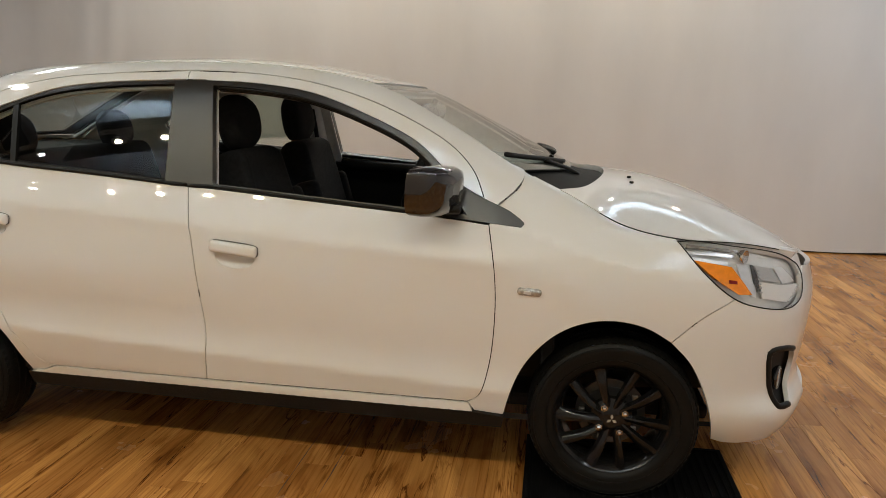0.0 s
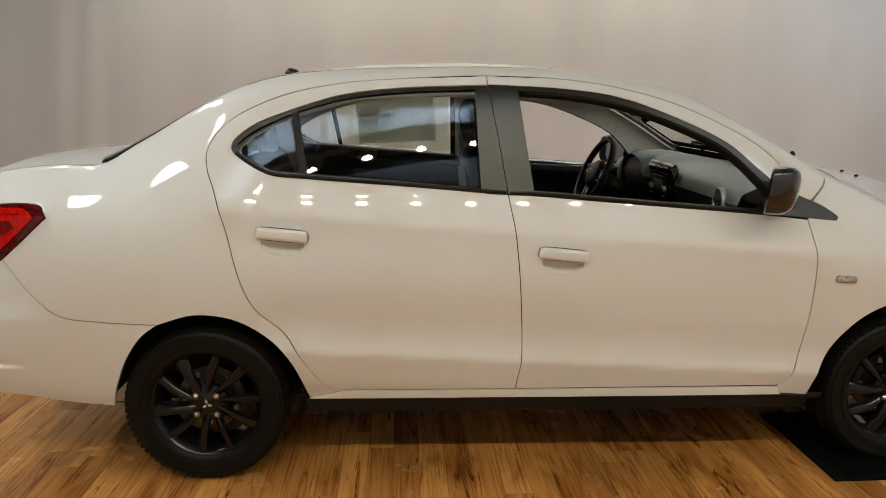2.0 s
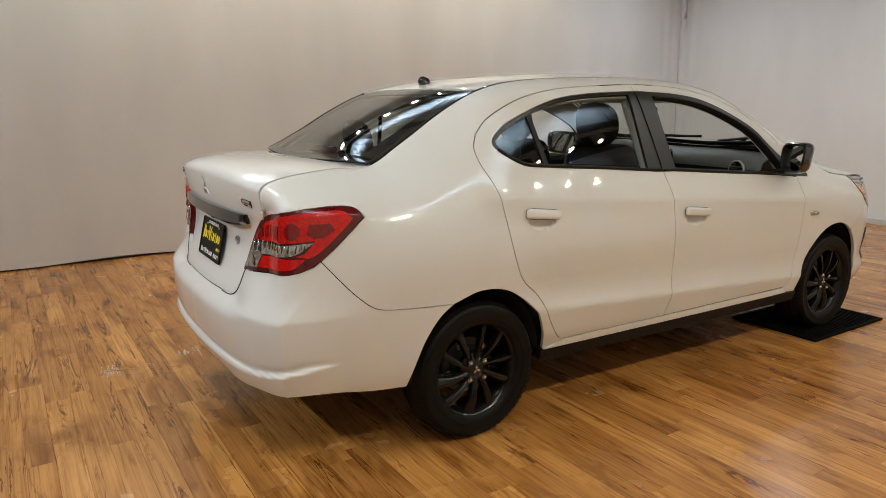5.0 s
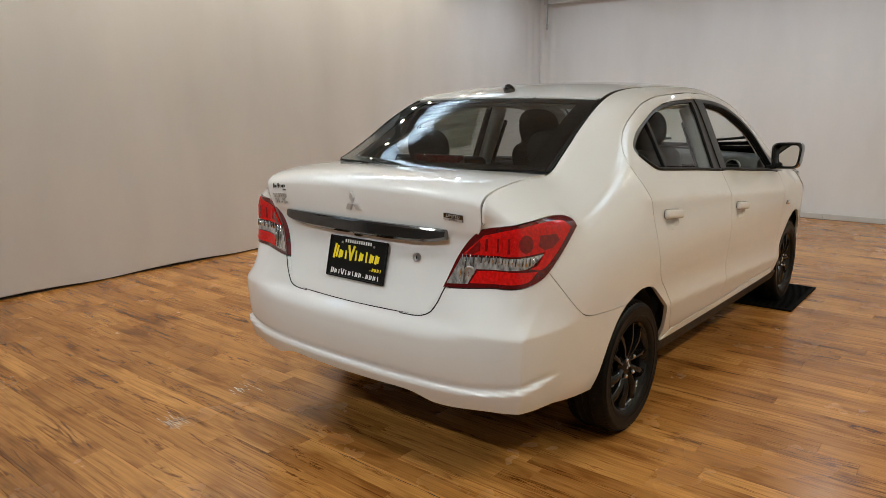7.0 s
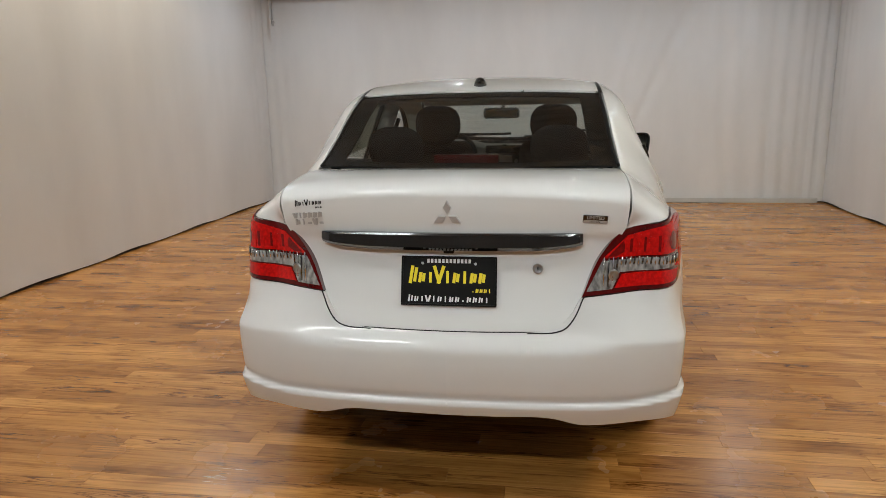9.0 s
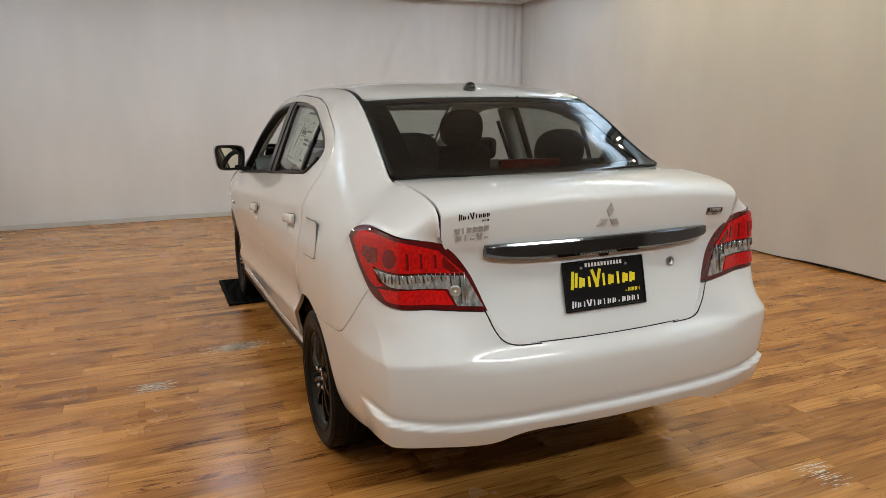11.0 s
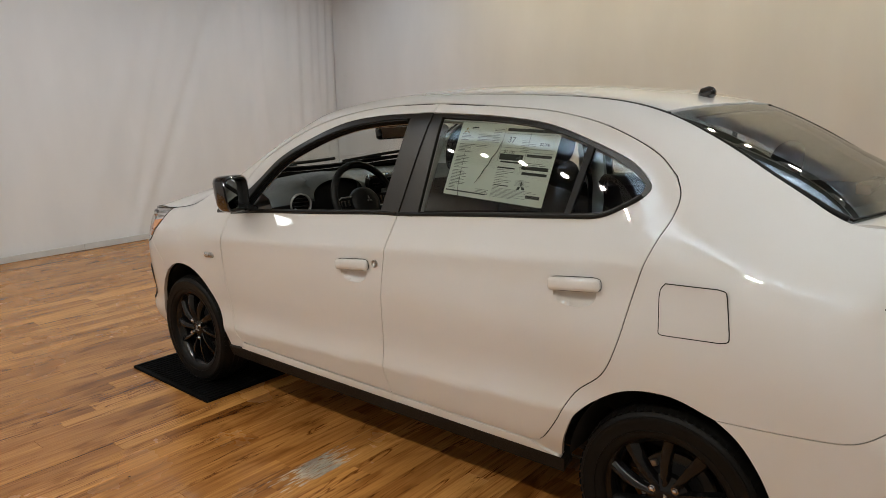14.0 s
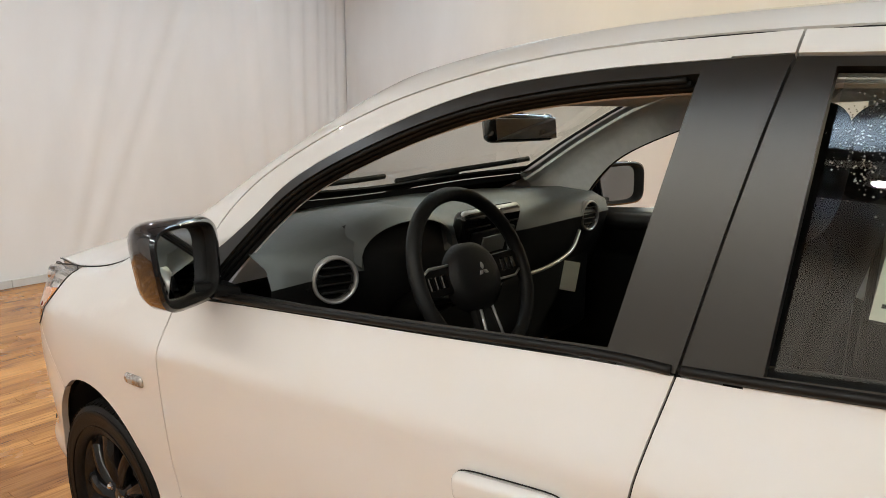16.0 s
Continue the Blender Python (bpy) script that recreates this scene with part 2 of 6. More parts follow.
def inset_of(s, z):
    """How far the surface lies outside the plan curve."""
    rear, nose = 1 - ramp(-2.25, -1.62, s), ramp(1.45, 1.95, s)
    w = .008 + .05 * ramp(.8, 1.3, s)
    fold = (z - (.892 - .078 * max(s, -1.2) + .01 * ramp(-1.2, -1.7, s))) / w
    above = fold if fold > 30 else math.log1p(math.exp(max(fold, -40)))
    below = -fold if fold < -30 else math.log1p(math.exp(min(-fold, 40)))
    crease = -.24 * w * above + .021 * math.exp(-w / .055 * below) * ramp(-1.9, -1.2, s)
    zl = z + .06 * (min(max(s, -1.0), 1.0) + .25) * ramp(.78, .55, z)
    k = ramp(-.98, -1.25, s) + ramp(.98, 1.25, s)
    low = LOW(zl) * (1 - k) + PLAINLOW(z) * k if z < .82 else LOW(z)
    behind = REAR(z) + (UNDER(z) - REAR(z)) * ramp(-2.24, -2.47, s) if z < .8 else REAR(z)
    behind *= 1 - .35 * ramp(-2.22, -2.02, s) * ramp(.63, .75, z)
    return (1 - rear - nose) * (low + crease) + rear * (behind - (CURL(z) * ramp(-2.28, -2.08, s) if z > .95 else 0)) + nose * NOSE(z)


# shoulder beside the boot lid: foot, seam height and seam place along s
FOOT = smooth1([(-2.262, .965), (-2.12, .985), (-1.99, .998), (-1.84, 1.002), (-1.72, .985), (-1.5, .985)])
SEAMZ = smooth1([(-2.262, .987), (-2.22, 1.045), (-2.17, 1.075), (-2.1, 1.092), (-2.0, 1.103), (-1.9, 1.11), (-1.66, 1.131), (-1.5, 1.19)])
SEAM = smooth1([(-2.262, -2.056, .573, .985), (-2.22, -2.066, .578, 1.04), (-2.17, -2.05, .5805, 1.072), (-2.1, -1.998, .5815, 1.094), (-1.9, -1.87, .5815, 1.113), (-1.8, -1.781, .581, 1.1195), (-1.63, -1.618, .578, 1.123), (-1.5, -1.492, .569, 1.185)])


def skin(s, z, out=0.0):
    """The point of the left side's skin at s along the plan curve and height z."""
    if -2.262 < s < -1.5 and z > FOOT(s):
        zb, zs, w = FOOT(s), SEAMZ(s), ramp(-1.5, -1.74, s)
        a, b = plain(s, zb, out), SEAM(s) + [0, out * .4, out]
        v = min((z - zb) / max(zs - zb, .015), 1.05)
        d = (a - plain(s, zb - .02, out)) / .02 * (zs - zb)
        k = np.linalg.norm(b - a)
        e = np.array([.12, -.95, .3]) * k
        p = (2 * v**3 - 3 * v**2 + 1) * a + (v**3 - 2 * v**2 + v) * d + (3 * v**2 - 2 * v**3) * b + (v**3 - v**2) * e
        return p * w + plain(s, z, out) * (1 - w)
    return plain(s, z, out)


def plain(s, z, out=0.0):
    """The skin before the boot's shoulders are drawn in."""
    c = np.array([np.interp(s, ARC, PLAN[:, 0]), np.interp(s, ARC, PLAN[:, 1])])
    t = np.array([np.interp(s, ARC, TAN[:, 0]), np.interp(s, ARC, TAN[:, 1])])
    t /= np.linalg.norm(t)
    n = np.array([-t[1], t[0]])
    zb = BELT(s)
    d = inset_of(s, z)
    side = ramp(-2.08, -1.72, s) * (1 - ramp(1.5, 1.9, s))
    if z > zb and side > 0:
        ye, ze = EDGE(s)
        v = (z - zb) / max(ze - zb, .02)
        db = inset_of(s, zb)
        q = .68 + .2 * ramp(-1.0, -1.4, s)
        de = (ye - c[1]) / max(n[1], .4)
        d += side * (db + (de - db) * (q * v + (1 - q) * min(v, 1.3) ** (12 - 20 * (q - .68))) - d)
    p = c + n * (d + out)
    return np.array([p[0], p[1], z])


CROWN = smooth1([(-2.2, 1.09), (-2.0, 1.13), (-1.74, 1.133), (-1.55, 1.235), (-1.3, 1.352), (-1.12, 1.421), (-1.0, 1.45), (-.8, 1.479), (-.5, 1.496), (-.2, 1.497), (.1, 1.470), (.3, 1.433), (.42, 1.401),
                 (.6, 1.33), (.8, 1.238), (1.0, 1.14), (1.14, 1.072), (1.22, 1.064), (1.456, 1.034), (1.7, .955), (1.9, .845), (2.0, .76), (2.06, .68)])


def top(x, y, out=0.0):
    """The point of the upper skin over the plan place x, y."""
    ye, ze = EDGE(x)
    p = 2.3 + .5 * ramp(.5, 0, abs(x + .3) - .5)
    return np.array([x, y, CROWN(x) - (CROWN(x) - ze) * (abs(y) / ye) ** p + out])

# ---- building helpers ----
def finish(name, me, mat, parent=None, label="", smooth=True):
    me.materials.append(mat)
    if smooth:
        me.shade_smooth()
    ob = new(name, me)
    if parent:
        ob.parent = parent
    return tagged(ob, label)


def part(name, bm, mat, parent, label="", smooth=False, sharp=35):
    me = bpy.data.meshes.new(name)
    bm.normal_update()
    bm.to_mesh(me)
    bm.free()
    ob = finish(name, me, mat, parent, label, smooth)
    if smooth:
        me.set_sharp_from_angle(angle=radians(sharp))
    return ob


def raw(name, verts, faces, mat, parent, label="", smooth=True, sharp=None):
    me = bpy.data.meshes.new(name)
    me.from_pydata([tuple(v) for v in verts], [], [tuple(f) for f in faces])
    me.validate()
    ob = finish(name, me, mat, parent, label, smooth)
    if sharp:
        me.set_sharp_from_angle(angle=radians(sharp))
    return ob


def thing(name, label, category, at=(0, 0, 0), group="", kind=""):
    ob = new(name)
    ob.location = at
    return tagged(ob, label, category, group, kind)


def cube(sx, sy, sz, m=Matrix(), bevel=0.0, seg=2, bm=None):
    bm = bm or bmesh.new()
    r = bmesh.ops.create_cube(bm, size=1, matrix=m @ Matrix.Diagonal((sx, sy, sz, 1)))
    if bevel:
        vs = set(r["verts"])
        bmesh.ops.bevel(bm, geom=[e for e in bm.edges if e.verts[0] in vs], offset=bevel, segments=seg, profile=.5, affect="EDGES")
    return bm


def disc(r0, r1, depth, m=Matrix(), n=24, bm=None):
    bm = bm or bmesh.new()
    bmesh.ops.create_cone(bm, cap_ends=True, segments=n, radius1=r0, radius2=r1, depth=depth, matrix=m)
    return bm


def lathe(profile, m=Matrix(), n=48):
    """Turns (radius, along) points about the local y axis; a closed profile."""
    vs, fs, k = [], [], len(profile)
    for i in range(n):
        a = 2 * math.pi * i / n
        for r, h in profile:
            vs.append(m @ Vector((r * math.cos(a), h, r * math.sin(a))))
    for i in range(n):
        for j in range(k):
            fs.append((i * k + j, i * k + (j + 1) % k, (i + 1) % n * k + (j + 1) % k, (i + 1) % n * k + j))
    return vs, fs


def tube(path, r, n=8, closed=False):
    """A round bar along a line; r a number or one for each point."""
    p = [Vector(q) for q in path]
    rr = r if isinstance(r, (list, tuple)) else [r] * len(p)
    vs, fs, m = [], [], len(p)
    up = Vector((.13, .21, 1)).normalized()
    for i, q in enumerate(p):
        t = (p[(i + 1) % m] - p[i - 1]) if closed else (p[min(i + 1, m - 1)] - p[max(i - 1, 0)])
        t.normalize()
        a = t.cross(up)
        a = a.normalized() if a.length > .05 else t.orthogonal().normalized()
        b = t.cross(a)
        vs += [q + (a * math.cos(2 * math.pi * k / n) + b * math.sin(2 * math.pi * k / n)) * rr[i] for k in range(n)]
    for i in range(m if closed else m - 1):
        for k in range(n):
            fs.append((i * n + k, i * n + (k + 1) % n, (i + 1) % m * n + (k + 1) % n, (i + 1) % m * n + k))
    if not closed:
        fs += [tuple(range(n))[::-1], tuple(range((m - 1) * n, m * n))]
    return vs, fs


def line(*segments, n=8):
    """A closed outline from smooth pieces that meet in corners."""
    out = []
    for seg in segments:
        for q in rom(seg, n):
            if not out or np.linalg.norm(q - out[-1]) > 1e-4:
                out.append(np.array(q))
    if np.linalg.norm(out[0] - out[-1]) < 1e-4:
        out.pop()
    return out


def resample(loop, h):
    out = []
    for a, b in zip(loop, loop[1:] + loop[:1]):
        n = max(1, int(np.ceil(np.linalg.norm(b - a) / h)))
        out += [a + (b - a) * k / n for k in range(n)]
    return out


def shrink(loop, d):
    """Moves a closed outline inwards by d."""
    p = np.array(loop)
    if d == 0:
        return loop
    area2 = np.sum(p[:, 0] * np.roll(p[:, 1], -1) - np.roll(p[:, 0], -1) * p[:, 1])
    e = np.roll(p, -1, 0) - p
    e /= np.maximum(np.linalg.norm(e, axis=1, keepdims=True), 1e-9)
    nrm = np.stack([-e[:, 1], e[:, 0]], 1) * (1 if area2 > 0 else -1)
    v = nrm + np.roll(nrm, 1, 0)
    v /= np.maximum(np.sum(v * v, 1, keepdims=True) / 2, .5)
    return [q for q in p + v * d]


def inside(px, py, loops):
    hit = np.zeros(px.shape, bool)
    for loop in loops:
        p = np.array(loop)
        q = np.roll(p, -1, 0)
        for (x0, y0), (x1, y1) in zip(p, q):
            if y0 != y1:
                c = ((y0 > py) != (y1 > py)) & (px < (x1 - x0) * (py - y0) / (y1 - y0) + x0)
                hit ^= c
    return hit


def panel(name, loops, surface, mat, parents, label="", step=.035, rim=.016, out=0.0, gap=.0017, both=True, inward=False, relax=None):
    """A skin panel: flat outlines laid on a curved surface, with rolled-in edges. parents: one, or the left and the right one."""
    from mathutils.geometry import delaunay_2d_cdt
    if gap:
        loops = [shrink(lp, gap if k == 0 else -gap) for k, lp in enumerate(loops)]
    loops = [resample(lp, step * .8) for lp in loops]
    flat, edges = [], []
    for lp in loops:
        k = len(flat)
        flat += lp
        edges += [(k + i, k + (i + 1) % len(lp)) for i in range(len(lp))]
    nb = len(flat)
    b = np.array(flat)
    lo, hi = b.min(0), b.max(0)
    gx, gy = np.meshgrid(np.arange(lo[0] + step / 2, hi[0], step), np.arange(lo[1] + step / 2, hi[1], step), indexing="ij")
    gx, gy = gx.ravel(), gy.ravel()
    ok = inside(gx, gy, loops)
    gx, gy = gx[ok], gy[ok]
    if len(gx):
        dist = np.full(len(gx), 9.0)
        for i, j in edges:
            a, e = b[i], b[j] - b[i]
            u = np.clip(((gx - a[0]) * e[0] + (gy - a[1]) * e[1]) / max(e @ e, 1e-9), 0, 1)
            dist = np.minimum(dist, np.hypot(gx - a[0] - u * e[0], gy - a[1] - u * e[1]))
        ok = dist > step * .45
        flat += [np.array(q) for q in zip(gx[ok], gy[ok])]
    v2, _, tris, orig, _, _ = delaunay_2d_cdt([Vector(q) for q in flat], edges, [], 0, 1e-6)
    c = np.array([[sum(v2[i][k] for i in t) / 3 for k in (0, 1)] for t in tris])
    keep = inside(c[:, 0], c[:, 1], loops)
    pos, nor = [], []
    h = .004
    for q in v2:
        p = surface(q[0], q[1])
        n = np.cross(surface(q[0] + h, q[1]) - surface(q[0] - h, q[1]), surface(q[0], q[1] + h) - surface(q[0], q[1] - h))
        n /= max(np.linalg.norm(n), 1e-9)
        mid = np.array([p[0] * .75, 0, min(.75, p[2])])
        if n @ (p - mid) < 0:
            n = -n
        pos.append(p + n * out)
        nor.append(-n if inward else n)
    faces = []
    for t, k in zip(tris, keep):
        if k:
            f = np.cross(pos[t[1]] - pos[t[0]], pos[t[2]] - pos[t[0]])
            faces.append(tuple(t) if f @ nor[t[0]] > 0 else tuple(t[::-1]))
    if relax:
        near_, edge_ = [set() for _ in pos], {}
        for f in faces:
            for i in range(3):
                a, c = f[i], f[(i + 1) % 3]
                near_[a].add(c)
                near_[c].add(a)
                edge_[(a, c)] = 1
        fixed = {i for e in edge_ if (e[1], e[0]) not in edge_ for i in e}
        soft = [(i, relax(*v2[i])) for i in range(len(pos)) if i not in fixed and near_[i] and relax(*v2[i]) > 0]
        for _ in range(60):
            moved = [(i, pos[i] + .5 * w * (sum(pos[j] for j in near_[i]) / len(near_[i]) - pos[i])) for i, w in soft]
            for i, p in moved:
                pos[i] = p
        summed = [np.zeros(3) for _ in pos]
        for f in faces:
            c = np.cross(pos[f[1]] - pos[f[0]], pos[f[2]] - pos[f[0]])
            for i in f:
                summed[i] += c
        for i, w in soft:
            n = nor[i] * (1 - w) + w * summed[i] / max(np.linalg.norm(summed[i]), 1e-12)
            nor[i] = n / np.linalg.norm(n)
    n0 = len(pos)
    if rim:
        count = {}
        for f in faces:
            for i in range(3):
                e = (f[i], f[(i + 1) % 3])
                count[e] = 1
        border = [e for e in count if (e[1], e[0]) not in count]
        made = {}
        for e in border:
            for i in e:
                if i not in made:
                    made[i] = len(pos)
                    pos += [pos[i], pos[i] - nor[i] * rim]
                    nor += [nor[i], nor[i]]
        for i, j in border:
            a, b_ = made[i], made[j]
            faces.append((a, a + 1, b_ + 1, b_))
    pos = np.array(pos)
    made = []
    for sign in ((1, -1) if both else (1,)):
        q = pos * [1, sign, 1]
        me = bpy.data.meshes.new(name)
        me.from_pydata([tuple(v) for v in q], [], [f if sign > 0 else f[::-1] for f in faces])
        me.shade_smooth()
        me.update()
        if rim:
            me.normals_split_custom_set_from_vertices([tuple(np.array(v) * [1, sign, 1]) if k < n0 else tuple(me.vertices[k].normal) for k, v in enumerate(nor)])
        else:
            me.normals_split_custom_set_from_vertices([tuple(np.array(v) * [1, sign, 1]) for v in nor])
        me.materials.append(mat)
        ob = new(name, me)
        ob.parent = parents[0 if sign > 0 else 1] if isinstance(parents, (list, tuple)) else parents
        tagged(ob, label)
        made.append(ob)
    return made if both else made[0]


def edge_line(a, b, n=40):
    """The seam where side and top meet, as (s, height)."""
    return [(s, EDGE(s)[1]) for s in np.linspace(a, b, n)]


def lettering(name, words, size, m, mat, parent, depth=.0015):
    cu = bpy.data.curves.new(name, "FONT")
    cu.body, cu.size, cu.extrude, cu.align_x, cu.align_y = words, size, depth, "CENTER", "CENTER"
    tmp = bpy.data.objects.new(name, cu)
    scene.collection.objects.link(tmp)
    bpy.context.view_layer.update()
    me = bpy.data.meshes.new_from_object(tmp.evaluated_get(bpy.context.evaluated_depsgraph_get()))
    bpy.data.objects.remove(tmp)
    me.transform(m)
    return finish(name, me, mat, parent, smooth=False)

# ---- the room ----
X0, X1, YR, YL = -6.2, 5.3, -3.8, 3.68


def wood_material():
    """Printed laminate: a tone for each plank, fine grain, dark wandering veins and knots, a worn satin lacquer."""
    m = bpy.data.materials.new("oiled wood laminate")
    m.use_nodes = True
    nt = m.node_tree
    N, L = nt.nodes.new, nt.links.new
    b = nt.nodes["Principled BSDF"]
    geo, info = N("ShaderNodeNewGeometry"), N("ShaderNodeObjectInfo")

    def calc(op, x, y=0.0, z=0.0):
        n = N("ShaderNodeMath")
        n.operation = op
        for k, v in enumerate((x, y, z)):
            if isinstance(v, (int, float)):
                n.inputs[k].default_value = v
            else:
                L(v, n.inputs[k])
        return n.outputs[0]

    def ramp_of(fac, *stops):
        n = N("ShaderNodeValToRGB")
        e = n.color_ramp.elements
        while len(e) < len(stops):
            e.new(.5)
        for k, (p, c) in enumerate(stops):
            e[k].position, e[k].color = p, (*c, 1) if isinstance(c, tuple) else (c, c, c, 1)
        L(fac, n.inputs[0])
        return n.outputs[0]

    pick = calc("FRACT", calc("ADD", info.outputs["Random"], geo.outputs["Random Per Island"]))
    shift = N("ShaderNodeCombineXYZ")
    far = calc("MULTIPLY", pick, 40.0)
    L(far, shift.inputs[1])
    L(far, shift.inputs[2])
    add = N("ShaderNodeVectorMath")
    L(geo.outputs["Position"], add.inputs[0])
    L(shift.outputs[0], add.inputs[1])

    def grain(sx, sy, detail, warp, rough=.55):
        mp, n = N("ShaderNodeMapping"), N("ShaderNodeTexNoise")
        mp.inputs["Scale"].default_value = (sx, sy, 1)
        L(add.outputs[0], mp.inputs["Vector"])
        L(mp.outputs[0], n.inputs["Vector"])
        n.inputs["Scale"].default_value, n.inputs["Detail"].default_value, n.inputs["Distortion"].default_value, n.inputs["Roughness"].default_value = 1.0, detail, warp, rough
        return n.outputs["Fac"]

    def times(x, y, fac=1.0):
        n = N("ShaderNodeMix")
        n.data_type, n.blend_type = "RGBA", "MULTIPLY"
        if isinstance(fac, float):
            n.inputs[0].default_value = fac
        else:
            L(fac, n.inputs[0])
        L(x, n.inputs[6])
        L(y, n.inputs[7])
        return n.outputs[2]

    tone = ramp_of(pick, (0, (.35, .151, .037)), (.25, (.412, .182, .045)), (.55, (.458, .208, .053)), (.8, (.52, .243, .064)), (1, (.588, .29, .083)))
    fine = grain(70, 1.6, 8, .8, .65)
    broad = grain(15, 1.1, 5, 1.6)
    blotch = grain(7, 2.2, 3, .6)
    col = times(tone, ramp_of(fine, (.3, (.68, .59, .48)), (.5, (1, .99, .97)), (.7, (1.24, 1.24, 1.22))))
    col = times(col, ramp_of(blotch, (.3, (.55, .45, .36)), (.47, (1, .98, .95)), (.72, (1.2, 1.22, 1.26))))
    # veins: thin lines where the broad figure crosses its middle, kept to parts of the boards
    line_ = calc("ABSOLUTE", calc("SUBTRACT", broad, .5))
    vein = ramp_of(line_, (0, (.2, .13, .085)), (.009, (.42, .33, .25)), (.028, (1, 1, 1)))
    where = ramp_of(grain(9, 1.6, 2, .3), (.46, 0.0), (.6, 1.0))
    col = times(col, vein, where)
    # a darker, streaky edge along some boards
    streak = ramp_of(grain(34, .7, 6, 2.2), (.32, (.45, .34, .25)), (.43, (1, 1, 1)))
    col = times(col, streak, .65)
    L(col, b.inputs["Base Color"])
    rg = N("ShaderNodeTexNoise")
    rg.inputs["Scale"].default_value, rg.inputs["Detail"].default_value = 2.2, 5
    L(geo.outputs["Position"], rg.inputs["Vector"])
    mr = N("ShaderNodeMapRange")
    mr.inputs["To Min"].default_value, mr.inputs["To Max"].default_value = .15, .36
    L(rg.outputs["Fac"], mr.inputs["Value"])
    L(mr.outputs[0], b.inputs["Roughness"])
    b.inputs["Specular IOR Level"].default_value = .5
    bp = N("ShaderNodeBump")
    bp.inputs["Strength"].default_value, bp.inputs["Distance"].default_value = .16, .002
    L(fine, bp.inputs["Height"])
    L(bp.outputs[0], b.inputs["Normal"])
    return m


def curtain_material():
    m = material("white stage curtain", (.73, .73, .725), .8, vary=.06, scale=1.6, stretch=(1, 1, .35))
    nt = m.node_tree
    N, L = nt.nodes.new, nt.links.new
    b = nt.nodes["Principled BSDF"]
    b.inputs["Sheen Weight"].default_value = .15
    co = N("ShaderNodeTexCoord")
    weave, fold = N("ShaderNodeTexNoise"), N("ShaderNodeTexNoise")
    mp = N("ShaderNodeMapping")
    mp.inputs["Scale"].default_value = (1.3, 1.3, 1.0)
    L(co.outputs["Object"], mp.inputs["Vector"])
    L(mp.outputs[0], fold.inputs["Vector"])
    fold.inputs["Scale"].default_value, fold.inputs["Detail"].default_value, fold.inputs["Distortion"].default_value = 1, 5, .8
    weave.inputs["Scale"].default_value = 400
    L(co.outputs["Object"], weave.inputs["Vector"])
    b1, b2 = N("ShaderNodeBump"), N("ShaderNodeBump")
    b1.inputs["Strength"].default_value, b1.inputs["Distance"].default_value = .16, .03
    b2.inputs["Strength"].default_value, b2.inputs["Distance"].default_value = .1, .001
    L(fold.outputs["Fac"], b1.inputs["Height"])
    L(weave.outputs["Fac"], b2.inputs["Height"])
    L(b1.outputs[0], b2.inputs["Normal"])
    L(b2.outputs[0], b.inputs["Normal"])
    return m


WOOD, CURTAIN = wood_material(), curtain_material()
WALLPAINT = material("off-white wall paint", (.62, .61, .59), .8, vary=.04, scale=2)
CEILING = material("pale metal deck ceiling", (.46, .50, .54), .5, vary=.08, scale=3)
GREYWALL = material("mid grey wall paint", (.2, .198, .195), .8, vary=.05, scale=2)
BEAM = material("dark steel beam", (.05, .05, .055), .6, vary=.2)
HEMSHADE = material("dark hem gap", (.06, .04, .03), .6, vary=.2)

bm = cube(X1 - X0 + .6, YL - YR + .6, .1, pose((X0 + X1) / 2, (YL + YR) / 2, -.062))
floor = part("floor", bm, DARK, None)
tagged(floor, "warm brown wood laminate floor with worn planks", "floor", kind="structure")


def wall(name, ax, at, lo, hi, label, mat=WALLPAINT):
    size = (hi - lo, .12, CEIL) if ax == "y" else (.12, hi - lo, CEIL)
    c = ((lo + hi) / 2, at, CEIL / 2) if ax == "y" else (at, (lo + hi) / 2, CEIL / 2)
    return tagged(part(name, cube(*size, pose(*c)), mat, None), label, "wall", kind="structure")


wall("wall_north", "x", X1 + .14, YR - .2, YL + .2, "plain off-white wall behind the hanging curtain")
wall("wall_west", "y", YL + .14, X0, X1 + .08, "plain off-white wall behind the long curtain")
wall("wall_east", "y", YR - .14, X0, X1 + .08, "plain off-white wall behind the curtain")
wall("wall_south", "x", X0 - .06, YR - .2, YL + .2, "plain grey wall closing the studio", GREYWALL)


